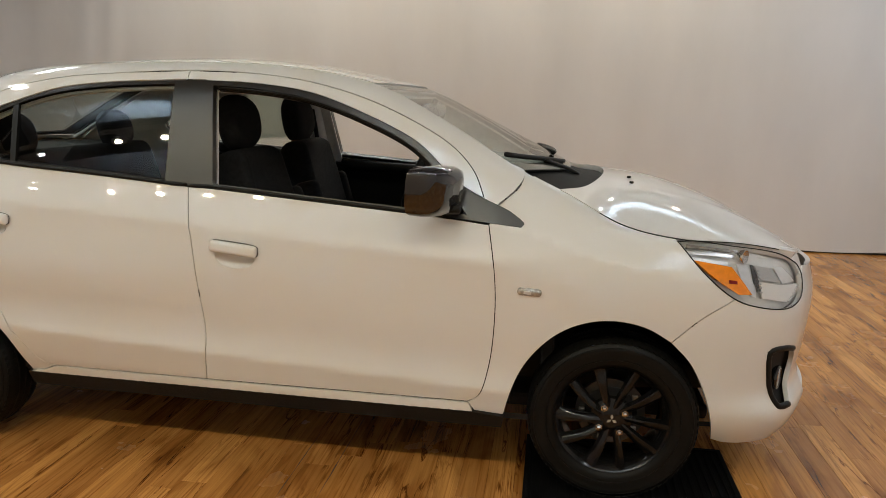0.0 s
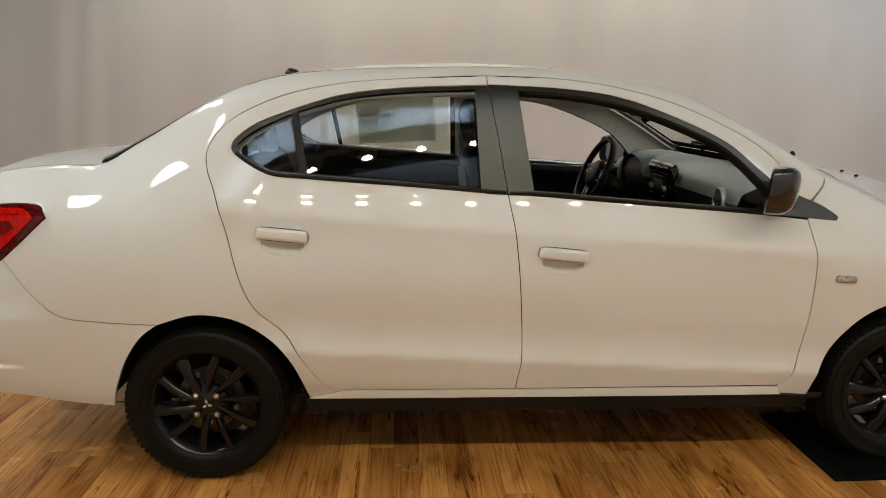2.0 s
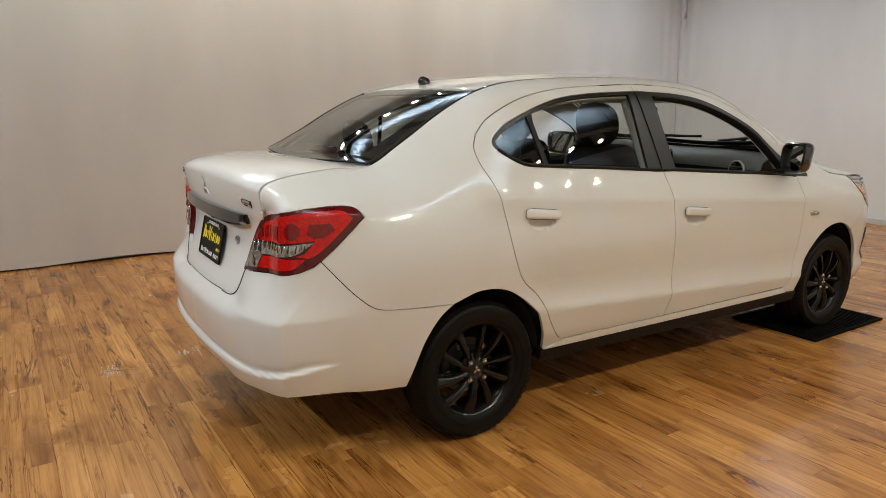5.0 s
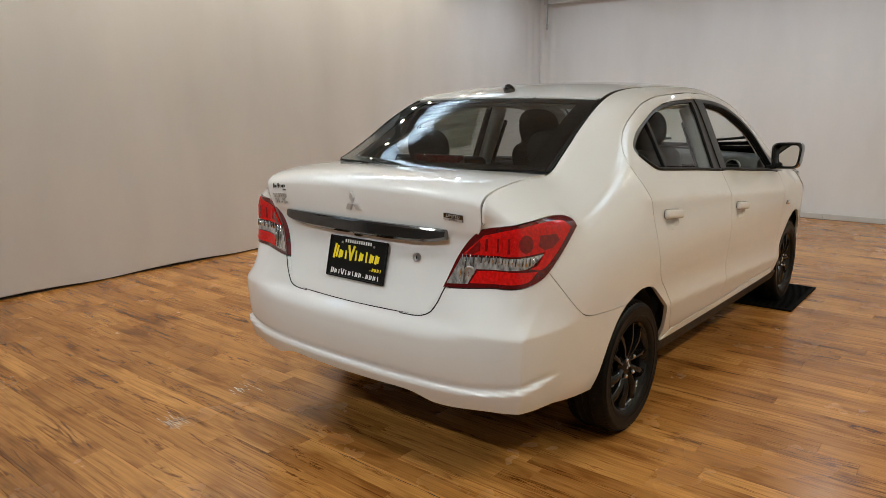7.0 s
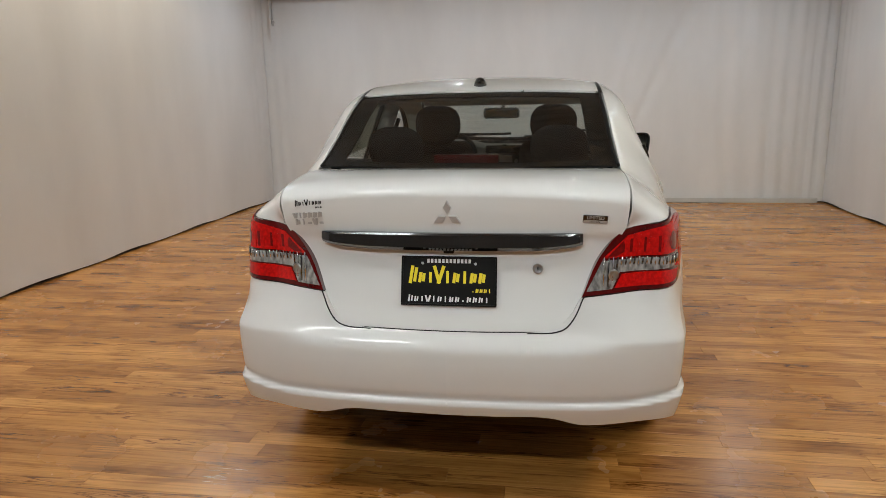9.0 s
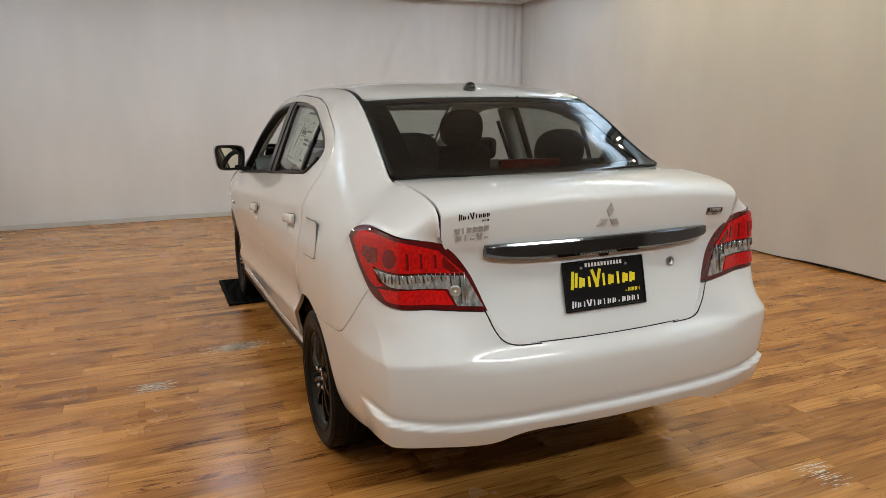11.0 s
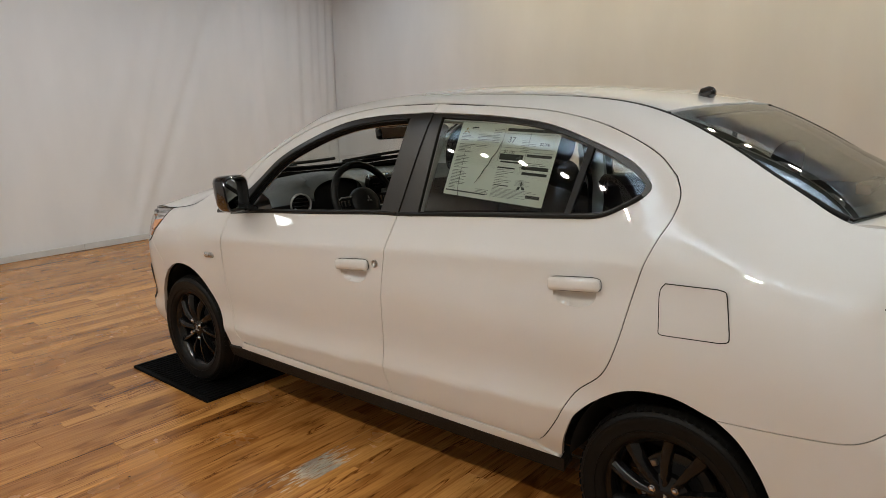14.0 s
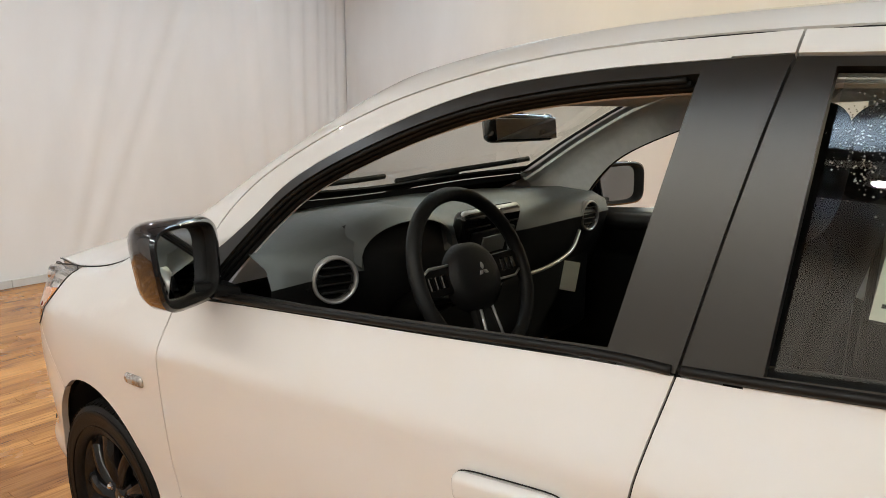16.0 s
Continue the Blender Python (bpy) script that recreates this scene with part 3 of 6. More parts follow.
def curtain(name, start, end, folds, label, top_z=3.7, seed=1, hem=.02):
    """A hanging cloth from start to end: (x, y) pairs. folds: how deep the pleats are along it, as (place 0..1, metres, width)."""
    rnd = random.Random(seed)
    a, b = np.array(start, float), np.array(end, float)
    ln = np.linalg.norm(b - a)
    t = (b - a) / ln
    n = np.array([-t[1], t[0]])
    nu, nv = int(ln / .035), 36
    waves = [(rnd.uniform(.5, 1.6), rnd.uniform(0, 6.3), rnd.uniform(-.25, .25)) for _ in range(7)]
    vs, fs = [], []
    for i in range(nu + 1):
        u = i / nu
        for j in range(nv + 1):
            v = j / nv
            d = 0
            for w, ph, lean in waves:
                d += .0011 * math.sin(2 * math.pi * (u * ln + lean * v * 2) / w + ph)
            for c, deep, wide, pitch, lean in folds:
                g = math.exp(-((u * ln - c - lean * (v - .5)) / wide) ** 2)
                s_ = math.sin(2 * math.pi * (u * ln - lean * (v - .5)) / pitch + 1.7 * math.sin(3 * v + c))
                d += deep * g * (abs(s_) ** .7 * (1 if s_ > 0 else -1)) * (.55 + .45 * v)
            d += .004 * math.sin(9 * u * ln + 4 * v) * (1 - v) ** 2
            p = a + t * u * ln + n * d
            vs.append((p[0], p[1], hem + .008 * math.sin(5 * u * ln) + (top_z - hem) * v))
    for i in range(nu):
        for j in range(nv):
            k = i * (nv + 1) + j
            fs.append((k, k + nv + 1, k + nv + 2, k + 1))
    ob = raw(name, vs, fs, CURTAIN, None)
    return tagged(ob, label, "curtain")


curtain("curtain", (X0 + .1, YL), (X1 - .004, YL), [(11.15, .008, .25, .17, 0), (6.2, .004, 1.0, .7, .5), (2.6, .012, .28, .34, .25), (1.9, .008, .3, .5, .1)], "long white studio curtain hanging to the wooden floor", seed=4)
curtain("curtain", (X1, YL + .05), (X1, YR - .05), [(5.47, .026, .13, .26, 1.74), (5.05, .014, .12, .24, 1.2), (4.75, .01, .2, .4, 1.5), (6.35, .02, .3, .27, -.1), (6.95, .018, .3, .2, 0), (7.35, .022, .16, .13, 0), (.2, .012, .18, .16, 0)], "white studio curtain with soft pleats across the end of the room", seed=9)
curtain("curtain", (X1 - .004, YR), (X0 + .1, YR), [(.25, .006, .25, .16, 0), (4.5, .004, 1.0, .8, .6), (8.5, .005, 1.2, .7, -.4)], "white studio curtain with faint creases beside the car", seed=13)
# dark strips put in for the shade and dirt under the hems
tagged(part("trim", cube(X1 - X0, .03, .015, pose((X0 + X1) / 2, YL + .04, .0)), HEMSHADE, None), "dark strip for the shaded, dirty gap under the curtain's hem", "trim", kind="structure")
tagged(part("trim", cube(.03, YL - YR, .015, pose(X1 + .04, (YL + YR) / 2, .0)), HEMSHADE, None), "dark strip for the shaded, dirty gap under the curtain's hem", "trim", kind="structure")
tagged(part("trim", cube(X1 - X0, .03, .015, pose((X0 + X1) / 2, YR - .04, .0)), HEMSHADE, None), "dark strip for the shaded, dirty gap under the curtain's hem", "trim", kind="structure")

VAL = material("grey-white board", (.55, .55, .53), .7, vary=.06, scale=4)
# pale skirting along the end wall, in lengths
for y0, y1 in ((-3.72, -2.7), (-2.696, -.302), (-.298, 2.1), (2.104, 3.6)):
    tagged(part("baseboard", cube(.018, y1 - y0, .06, pose(X1 - .06, (y0 + y1) / 2, .031), .003), VAL, None), "pale skirting board along the end wall", "baseboard", kind="structure")
# valance boards above the curtains, and a pipe in the corner
for sx, sy, cx, cy in ((.03, 1.25, X1 - .1, YL - .75), (.03, 1.9, X1 - .1, YR + 1.05), (.95, .03, X1 - .6, YR + .1)):
    tagged(part("valance_board", cube(sx, sy, CEIL + .1 - 2.765, pose(cx, cy, (CEIL + .1 + 2.765) / 2), .004), VAL, None), "pale board hung above the curtain from the ceiling", "board", group="boards above the curtains")
pipe = thing("corner_pipe", "thin grey pipe with a hook hanging in the room's corner", "pipe", (X1 - .16, YL - .2, 0))
raw("pipe", *tube([(0, 0, CEIL + .11), (0, 0, 2.5), (-.01, -.01, 2.44), (-.04, -.03, 2.42), (-.06, -.05, 2.46)], .018), SILVER, pipe)

# ceiling: ribbed metal deck with beams
vs, fs = [], []
ribs = int((X1 - X0 + .5) / .15)
for i in range(ribs):
    x = X0 - .2 + i * .15
    for dx, dz in ((0, 0), (.05, 0), (.075, .04), (.125, .04)):
        vs += [(x + dx, YR - .2, CEIL + .1 + dz), (x + dx, YL + .2, CEIL + .1 + dz)]
for k in range(0, len(vs) - 2, 2):
    fs.append((k, k + 1, k + 3, k + 2))
ceiling = tagged(raw("ceiling", vs, fs, CEILING, None, smooth=False), "ribbed pale grey metal deck ceiling", "ceiling", kind="structure")
for x in (-4.3, -.9, 2.1):
    tagged(part("ceiling_beam", cube(.16, YL - YR + .3, .12, pose(x, (YL + YR) / 2, CEIL + .04), .005), BEAM, None), "dark painted steel beam under the metal deck", "beam", group="ceiling beams")
HOUSING = material("white lamp housing", (.7, .7, .7), .5, vary=.04)
for side in (-1, 1):
    o = thing("fascia", "dark fascia board with a cool light strip behind it", "fascia", (.06, side * 3.42, 0), "fascias above the curtains")
    part("board", cube(6.6, .03, .4, pose(0, 0, 3.4), .004), BEAM, o)
    part("light_tray", cube(6.5, .14, .02, pose(0, side * .09, 3.47), .003), BEAM, o)
    for x in (-3.2, 0, 3.2):
        part("hanger", cube(.02, .02, CEIL + .1 - 3.6, pose(x, 0, (CEIL + .1 + 3.6) / 2)), BEAM, o)
# the rail at x -5.5 is unseen, added to carry the rear fill lamps
for cx, cy, turn, ln in ((-1.3, -3.28, 0, 8.9), (-1.3, 3.28, 0, 8.9), (-5.5, 0, 90, 6.2), (3.9, 0, 90, 6.2)):
    o = tagged(part("lamp_rail", cube(ln, .04, .03, pose(cx, cy, RAIL + .015, 0, 0, turn), .004), HOUSING, None), "white ceiling rail that carries the spotlights", "rail", group="lamp rails")
    for x in (-2.8, .0, 2.8):
        part("hanger", cube(.02, .02, CEIL + .1 - RAIL, pose(cx, cy, (CEIL + .1 + RAIL) / 2, 0, 0, turn) @ pose(x, 0, 0)), HOUSING, o)
lamp = thing("ceiling_spot", "small oval white spotlight on the ceiling rail", "spotlight", (0, 0, 0), "ceiling spotlights")
raw("housing", *lathe([(.078, -.02), (.084, -.02), (.07, .1), (.03, .12), (.0, .12), (0, .11), (.03, .11), (.066, .09)], Matrix.Diagonal((1, .6, 1, 1)) @ pose(0, 0, 0, 90)), HOUSING, lamp, sharp=40)
raw("arm", *tube([(0, 0, .11), (0, 0, .07)], .012, 8), HOUSING, lamp)
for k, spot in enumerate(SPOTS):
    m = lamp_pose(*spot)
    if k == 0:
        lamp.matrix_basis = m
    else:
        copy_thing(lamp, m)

for x, y in PANELS:
    o = thing("ceiling_light", "flat white rectangular light under the metal deck", "light", (x, y, 0), "ceiling lights")
    part("frame", cube(.36, .96, .07, pose(0, 0, CEIL + .015), .006), HOUSING, o)
    for sg in (-1, 1):
        part("hanger", cube(.015, .015, .1, pose(0, sg * .4, CEIL + .08)), HOUSING, o)

# mats under the front wheels
for y in (-.66, .66):
    o = thing("floor_mat", "black rubber mat under the front wheel", "mat", (1.36, y, 0), "rubber mats")
    part("base", cube(.75, .54, .008, pose(0, 0, .004), .002), MAT, o)
    for k in range(24):
        part("rib", cube(.012, .48, .004, pose(-.34 + k * .0295, 0, .01), .001, 1), MAT, o)
    for dx, dy, sx, sy in ((0, .26, .75, .02), (0, -.26, .75, .02), (.365, 0, .02, .5), (-.365, 0, .02, .5)):
        part("border", cube(sx, sy, .006, pose(dx, dy, .0105), .002, 1), MAT, o)

# pale worn places in the floor's lacquer: streaks along the boards
SCUFF = material("worn floor lacquer", (.8, .72, .6), .55, vary=.3, scale=90)
rnd = random.Random(21)
vs, fs = [], []
for cx, cy, wx, wy, count in ((.085, .97, .05, .075, 420), (-.36, 1.43, .045, .06, 130), (-2.46, .84, .03, .05, 40), (-2.05, .9, .05, .05, 20), (-2.3, -.89, .07, .05, 60)):
    for k in range(count):
        x, y = cx + rnd.uniform(-1.3, 1.3) * wx, cy + rnd.gauss(0, wy * .8)
        l, w = rnd.uniform(.006, .035), rnd.uniform(.0006, .0022)
        n = len(vs)
        vs += [(x - w, y - l, .0005), (x + w * .4, y - l * .7, .0005), (x + w, y + l * .2, .0005), (x + w * .2, y + l, .0005), (x - w * .8, y + l * .5, .0005)]
        fs.append(tuple(range(n, n + 5)))
tagged(raw("floor_scuff", vs, fs, SCUFF, None, smooth=False), "pale worn scuffs in the floor's lacquer", "scuffs", kind="stuff")
# a split board and dark chips behind the car
CRACK = material("dark split in the wood", (.05, .022, .01), .8, vary=.3, scale=40)
vs, fs = [], []
chips = [(-2.43, .82, .078, .0035, -1.934), (-2.46, .855, .06, .0018, -1.934), (-2.04, .895, .018, .004, .3), (-1.945, .805, .014, .004, .9), (-2.27, .85, .012, .002, .1), (-2.6, 1.35, .02, .002, .05),
         (-3.1, .9, .025, .002, .02), (-2.2, 1.6, .02, .0015, -.05), (-2.8, -.4, .02, .002, .1), (-1.7, 1.7, .022, .0018, 0), (-.6, 1.9, .02, .0015, .04), (.5, 1.7, .018, .0015, 0), (.62, 1.5, .008, .006, .3)]
chips += [(rnd.uniform(-3.6, 3), rnd.choice((1, -1)) * rnd.uniform(.9, 2.9), rnd.uniform(.006, .03), rnd.uniform(.001, .003), rnd.gauss(0, .06)) for _ in range(60)]
for x, y, l, w, a in chips:
    n = len(vs)
    ca, sa = math.cos(a), math.sin(a)
    for u, v in ((-1, 0), (-.3, -1), (.5, -.7), (1, 0), (.3, .8), (-.6, .6)):
        vs.append((x + v * w * ca - u * l * sa, y + u * l * ca + v * w * sa, .0006))
    fs.append(tuple(range(n, n + 6)))
tagged(raw("floor_chip", vs, fs, CRACK, None, smooth=False), "dark splits and chips in the floor boards", "floor damage", kind="stuff")
# long open joints between the floor's sheets
vs, fs = [], []
for x, y0, y1 in ((.15, -3.6, 3.4), (.95, .3, 3.2), (-1.06, .9, 3.1), (1.36, -3.4, -.9), (-2.2, -3.0, 2.2), (.29, -1.4, -.3), (2.6, -3, 3), (-3.45, -2.4, 2.8)):
    k, y = 0, y0
    while y < y1:
        w = .0013 * (.5 + rnd.random())
        vs += [(x - w + rnd.gauss(0, .0006), y, .0007), (x + w + rnd.gauss(0, .0006), y, .0007)]
        if k:
            n = len(vs)
            fs.append((n - 4, n - 3, n - 1, n - 2))
        y += rnd.uniform(.03, .09)
        k += 1
tagged(raw("floor_joint", vs, fs, CRACK, None, smooth=False), "long dark open joints between the floor boards", "floor joints", kind="stuff")

# ---- the car ----
car = thing("car", "pearl white four-door saloon with black wheels and open front windows", "car")

B_SEAM = [(-.174, .333), (-.157, .475), (-.170, .72), (-.19, .91), (-.212, 1.034)]
FRAME = [(-1.215, 1.228), (-1.15, 1.287), (-.987, 1.362), (-.785, 1.405), (-.587, 1.421), (-.273, 1.433), (.001, 1.422), (.196, 1.394), (.393, 1.341), (.594, 1.254), (.715, 1.18), (.785, 1.105), (.824, 1.02), (.843, .945)]
R_DOOR = [(-.80, .333), (-.842, .346), (-.911, .434), (-.984, .56), (-1.075, .646), (-1.12, .744), (-1.164, .924), (-1.203, 1.053), (-1.231, 1.12), (-1.237, 1.178), (-1.215, 1.228)]
F_DOOR = [(.843, .945), (.867, .808), (.873, .65), (.856, .465), (.824, .36), (.787, .333)]
RW_TOP = [(-1.146, 1.212), (-1.12, 1.236), (-1.07, 1.269), (-.937, 1.32), (-.777, 1.366), (-.581, 1.389), (-.3, 1.400)]
RW_BOT = [(-.285, 1.04), (-.575, 1.065), (-.902, 1.09), (-1.02, 1.103), (-1.085, 1.133), (-1.135, 1.166), (-1.152, 1.19), (-1.146, 1.212)]
FW_TOP = [(-.2, 1.398), (-.001, 1.388), (.192, 1.36), (.387, 1.294), (.586, 1.199), (.68, 1.118)]
FW_BOT = [(.948, .938), (.689, .964), (.192, 1.005), (-.13, 1.032)]
R_ARCH = [(-.915, .30), (-.945, .40), (-.99, .49), (-1.058, .555), (-1.16, .615), (-1.285, .632), (-1.41, .598), (-1.47, .553), (-1.53, .47), (-1.57, .38), (-1.6, .29)]
F_ARCH = [(.91, .29), (.935, .39), (.982, .49), (1.066, .587), (1.16, .638), (1.26, .652), (1.36, .632), (1.44, .587), (1.51, .512), (1.57, .4), (1.6, .31), (1.625, .225)]
LAMP_R = [(-1.762, .962), (-1.785, .993), (-1.84, 1.004), (-1.99, .998), (-2.12, .985), (-2.262, .965), (-2.345, .885), (-2.413, .75)]
LAMP_R2 = [(-2.413, .75), (-2.24, .765), (-2.02, .783), (-1.955, .803), (-1.87, .868), (-1.762, .962)]
LAMP_F = [(1.452, .906), (1.52, .906), (1.64, .894), (1.765, .878), (1.86, .858), (1.955, .82)]
LAMP_F2 = [(1.955, .82), (1.995, .775), (1.98, .735), (1.865, .693), (1.71, .708), (1.63, .736), (1.54, .805), (1.452, .906)]
near = lambda pts, z: [q for q in pts if q[1] <= z]

# side walls: rear quarter with roof rail and screen pillar in one pressing
seam_top = [(-2.262, .965)] + [(s, SEAMZ(s)) for s in np.linspace(-2.261, -1.9, 14)] + edge_line(-1.88, .95, 60) + [(.93, 1.06), (.86, 1.0)]
quarter = line(R_ARCH[0:7], [(-1.41, .598), (-1.6, .61), (-1.735, .63), (-1.805, .682), (-1.93, .82)], [(-1.93, .82), (-1.87, .868), (-1.762, .962)], LAMP_R[:6], seam_top, FRAME[-2::-1], R_DOOR[::-1], [(-.80, .333), (-.86, .31), (-.915, .30)], n=5)
sides = panel("side_panel", [quarter], skin, PAINT, car, step=.018, relax=lambda s, z: ramp(-2.24, -2.1, s) * ramp(-1.12, -1.3, s) * ramp(.84, .93, z) * ramp(1.38, 1.25, z))
for o in sides:
    tagged(o, "white rear quarter and roof rail pressing")
# front wings
fender = line(F_DOOR[::-1], [(.843, .945), (.87, 1.0), (.935, 1.062), (.95, 1.107)], edge_line(.95, 1.45, 16), LAMP_F2[7:4:-1], [(1.63, .735), (1.53, .672), (1.44, .587)], F_ARCH[7::-1], [(.91, .29), (.81, .296)], [(.81, .296), (.798, .315), (.787, .333)], n=5)
panel("front_wing", [fender], skin, PAINT, car, step=.022)

# doors, with bowls pressed in behind their handles
CUPS = {"front": (-.025, .803), "rear": (-.976, .876)}


def cup_loop(key, k=1.0):
    s0, z0 = CUPS[key]
    return [np.array((s0 + .07 * k * math.copysign(abs(math.cos(a)) ** .8, math.cos(a)) , z0 + .036 * k * math.sin(a) - .07 * .07 * math.cos(a))) for a in np.linspace(0, 2 * math.pi, 37)[:-1]]


def cup_skin(key):
    s0, z0 = CUPS[key]
    return lambda s, z: skin(s, z, -.026 * max(1 - ((s - s0) / .072) ** 2 - ((z - z0) / .037) ** 2, 0) ** .4)


front_doors = panel("front_door", [line(B_SEAM, [(-.212, 1.034), (-.13, 1.030), (.192, 1.003), (.689, .962), (.843, .945)], F_DOOR, [(.787, .333), (.3, .333), (-.174, .333)], n=6), cup_loop("front")], skin, PAINT, car, "white front door with its window wound down", step=.018)
rear_doors = panel("rear_door", [line(B_SEAM, [(-.212, 1.034), (-.285, 1.038)], RW_BOT, RW_TOP, [(-.3, 1.400), (-.272, 1.401)], [(-.272, 1.401), (-.273, 1.433)], FRAME[5::-1], R_DOOR[::-1], [(-.80, .333), (-.5, .333), (-.174, .333)], n=6), cup_loop("rear")], skin, PAINT, car, "white rear door with tinted window", step=.018)
panel("window_frame", [line([(-.273, 1.433), (-.272, 1.401)], [(-.272, 1.401), (-.2, 1.400)] , FW_TOP, [(.68, 1.118), (.76, 1.055), (.835, 1.02)], FRAME[12:4:-1], n=6)], skin, PAINT, front_doors, rim=.02)
# black rubber deep in the door gaps
for k, sg in enumerate((1, -1)):
    for own, lines in ((front_doors, (B_SEAM, F_DOOR, FRAME[5:], [(.787, .333), (.3, .333), (-.174, .333)])), (rear_doors, (R_DOOR, FRAME[:6], [(-.80, .333), (-.5, .333), (-.174, .333)]))):
        for ln in lines:
            raw("door_gasket", *tube([skin(s_, z_, -.0095) * [1, sg, 1] for s_, z_ in rom(ln, 8)], .0042, 6), SEAL, own[k])
for key, own in (("front", front_doors), ("rear", rear_doors)):
    panel("handle_cup", [cup_loop(key)], cup_skin(key), PAINT, own, "white bowl behind the handle", step=.008, rim=0, gap=-.003)
# black pillar film and window seals
GL_R = line([(-.318, 1.386), (-.305, 1.055)], [(-.305, 1.055), (-.575, 1.08), (-.91, 1.106), (-1.02, 1.12), (-1.09, 1.155), (-1.131, 1.187), (-1.132, 1.204)], [(-1.132, 1.204), (-1.08, 1.243), (-.937, 1.306), (-.777, 1.351), (-.581, 1.375), (-.318, 1.386)], n=6)
GL_F = line([(-.165, 1.379), (-.122, 1.047)], [(-.122, 1.047), (.192, 1.02), (.689, .98), (.765, .974)], [(.765, .974), (.70, 1.06), (.575, 1.18), (.38, 1.275), (.19, 1.337), (.0, 1.368), (-.165, 1.379)], n=6)
panel("pillar_trim", [line(B_SEAM[4:] + [(-.24, 1.22), (-.272, 1.401)], [(-.272, 1.401), (-.3, 1.4)], RW_TOP[::-1], RW_BOT[::-1], [(-.285, 1.04), (-.212, 1.034)], n=6), GL_R], skin, SATIN, rear_doors, "satin black pillar film and window seal", out=-.003, rim=.014, gap=.001)
panel("pillar_trim", [line(B_SEAM[4:] + [(-.24, 1.22), (-.272, 1.401)], [(-.272, 1.401), (-.2, 1.398)], FW_TOP, [(.68, 1.118), (.76, 1.055), (.835, 1.02), (.905, .99), (.945, .964)], [(.945, .964), (.958, .95), (.948, .938)], FW_BOT, [(-.13, 1.032), (-.212, 1.034)], n=6), GL_F], skin, SATIN, front_doors, "satin black pillar film, window seal and mirror triangle", out=.002, rim=.03, gap=.001)
panes = panel("window_glass", [line([(-.325, 1.384), (-.31, 1.06)], [(-.31, 1.06), (-.575, 1.085), (-.893, 1.108)], [(-.893, 1.108), (-.925, 1.303)], [(-.925, 1.303), (-.777, 1.348), (-.581, 1.372), (-.325, 1.384)], n=6)], skin, TINTED, rear_doors, "dark tinted window glass", out=-.012, rim=0)
panes += panel("quarter_glass", [line([(-.955, 1.294), (-.922, 1.11)], [(-.922, 1.11), (-1.02, 1.122), (-1.09, 1.157), (-1.133, 1.188), (-1.134, 1.205)], [(-1.134, 1.205), (-1.08, 1.245), (-.955, 1.294)], n=6)], skin, TINTED, rear_doors, "small dark tinted quarter window", out=-.012, rim=0)
panel("divider_bar", [line([(-.93, 1.318), (-.895, 1.092)], [(-.895, 1.092), (-.917, 1.094)], [(-.917, 1.094), (-.952, 1.312)], [(-.952, 1.312), (-.93, 1.318)], n=6)], skin, SEAL, rear_doors, out=-.004, rim=.012, gap=0, step=.02)
for pts, own, nm in (([(-.218, 1.035)] + RW_BOT[:-2], rear_doors, "weather_strip"), (FW_BOT[1:] + [(-.206, 1.033)], front_doors, "weather_strip")):
    for sg, o in zip((1, -1), own):
        raw(nm, *tube([skin(s, z + .006, .004) * [1, sg, 1] for s, z in rom(pts, 8)], .0065, 6), SEAL, o)

# sills and skirts
panel("sill", [line([(-.915, .297), (.806, .297)], [(.806, .297), (.79, .331)], [(.79, .331), (-.80, .331)], [(-.80, .331), (-.86, .308)], [(-.86, .308), (-.915, .297)], n=3)], lambda s, z: skin(s, z, .004 + .25 * (.331 - z)), PAINT, car, "white sill under the doors", rim=.03)
panel("side_skirt", [line([(-.93, .298), (.806, .298)], [(.806, .298), (.915, .288)], [(.915, .288), (.905, .238)], [(.905, .238), (-.92, .238)], [(-.92, .238), (-.93, .298)], n=3)], lambda s, z: skin(s, .3, .013 - .3 * (.3 - z)) * [1, 1, 0] + [0, 0, z], TRIM, car, "black plastic side skirt", rim=.06, step=.05)

# bumpers
rear_low = [(-1.6, .285), (-1.75, .30), (-1.9, .325), (-2.05, .342), (-2.2, .342), (-2.35, .333), (-2.42, .335), (-2.52, .362), (-2.7, .362), (S0 - .0017, .36)]
rear_top = [(S0 - .0017, .638), (-2.7, .639), (-2.55, .644), (-2.49, .656)]
rear_half = line(rear_low, [(S0 - .0017, .36), (S0 - .0017, .638)], rear_top, [(-2.49, .656), (-2.445, .7), (-2.413, .75)], LAMP_R2[:4], [(-1.955, .803), (-1.93, .82)], [(-1.93, .82), (-1.805, .682), (-1.735, .63), (-1.6, .61), (-1.41, .598)], R_ARCH[6:], [(-1.6, .29), (-1.6, .285)], n=6)


CORNER = float(ARC[np.argmin(np.hypot(PLAN[:, 0] + 2.078, PLAN[:, 1] - .757))])


def rear_skin(s, z):
    p = skin(s, z)
    z0 = .408 + .035 * ramp(-2.3, -1.95, s)
    far = ramp(-1.85, -2.05, s)
    low = (ramp(z0 + .004, z0 - .006, z) * .017 - .006 * math.exp(-((z - z0 - .012) / .011) ** 2)) * far
    fold = .011 * math.exp(-abs(s - CORNER - .95 * max(z - .61, 0)) / .055) * ramp(.76, .62, z)
    return skin(s, z, low + fold)


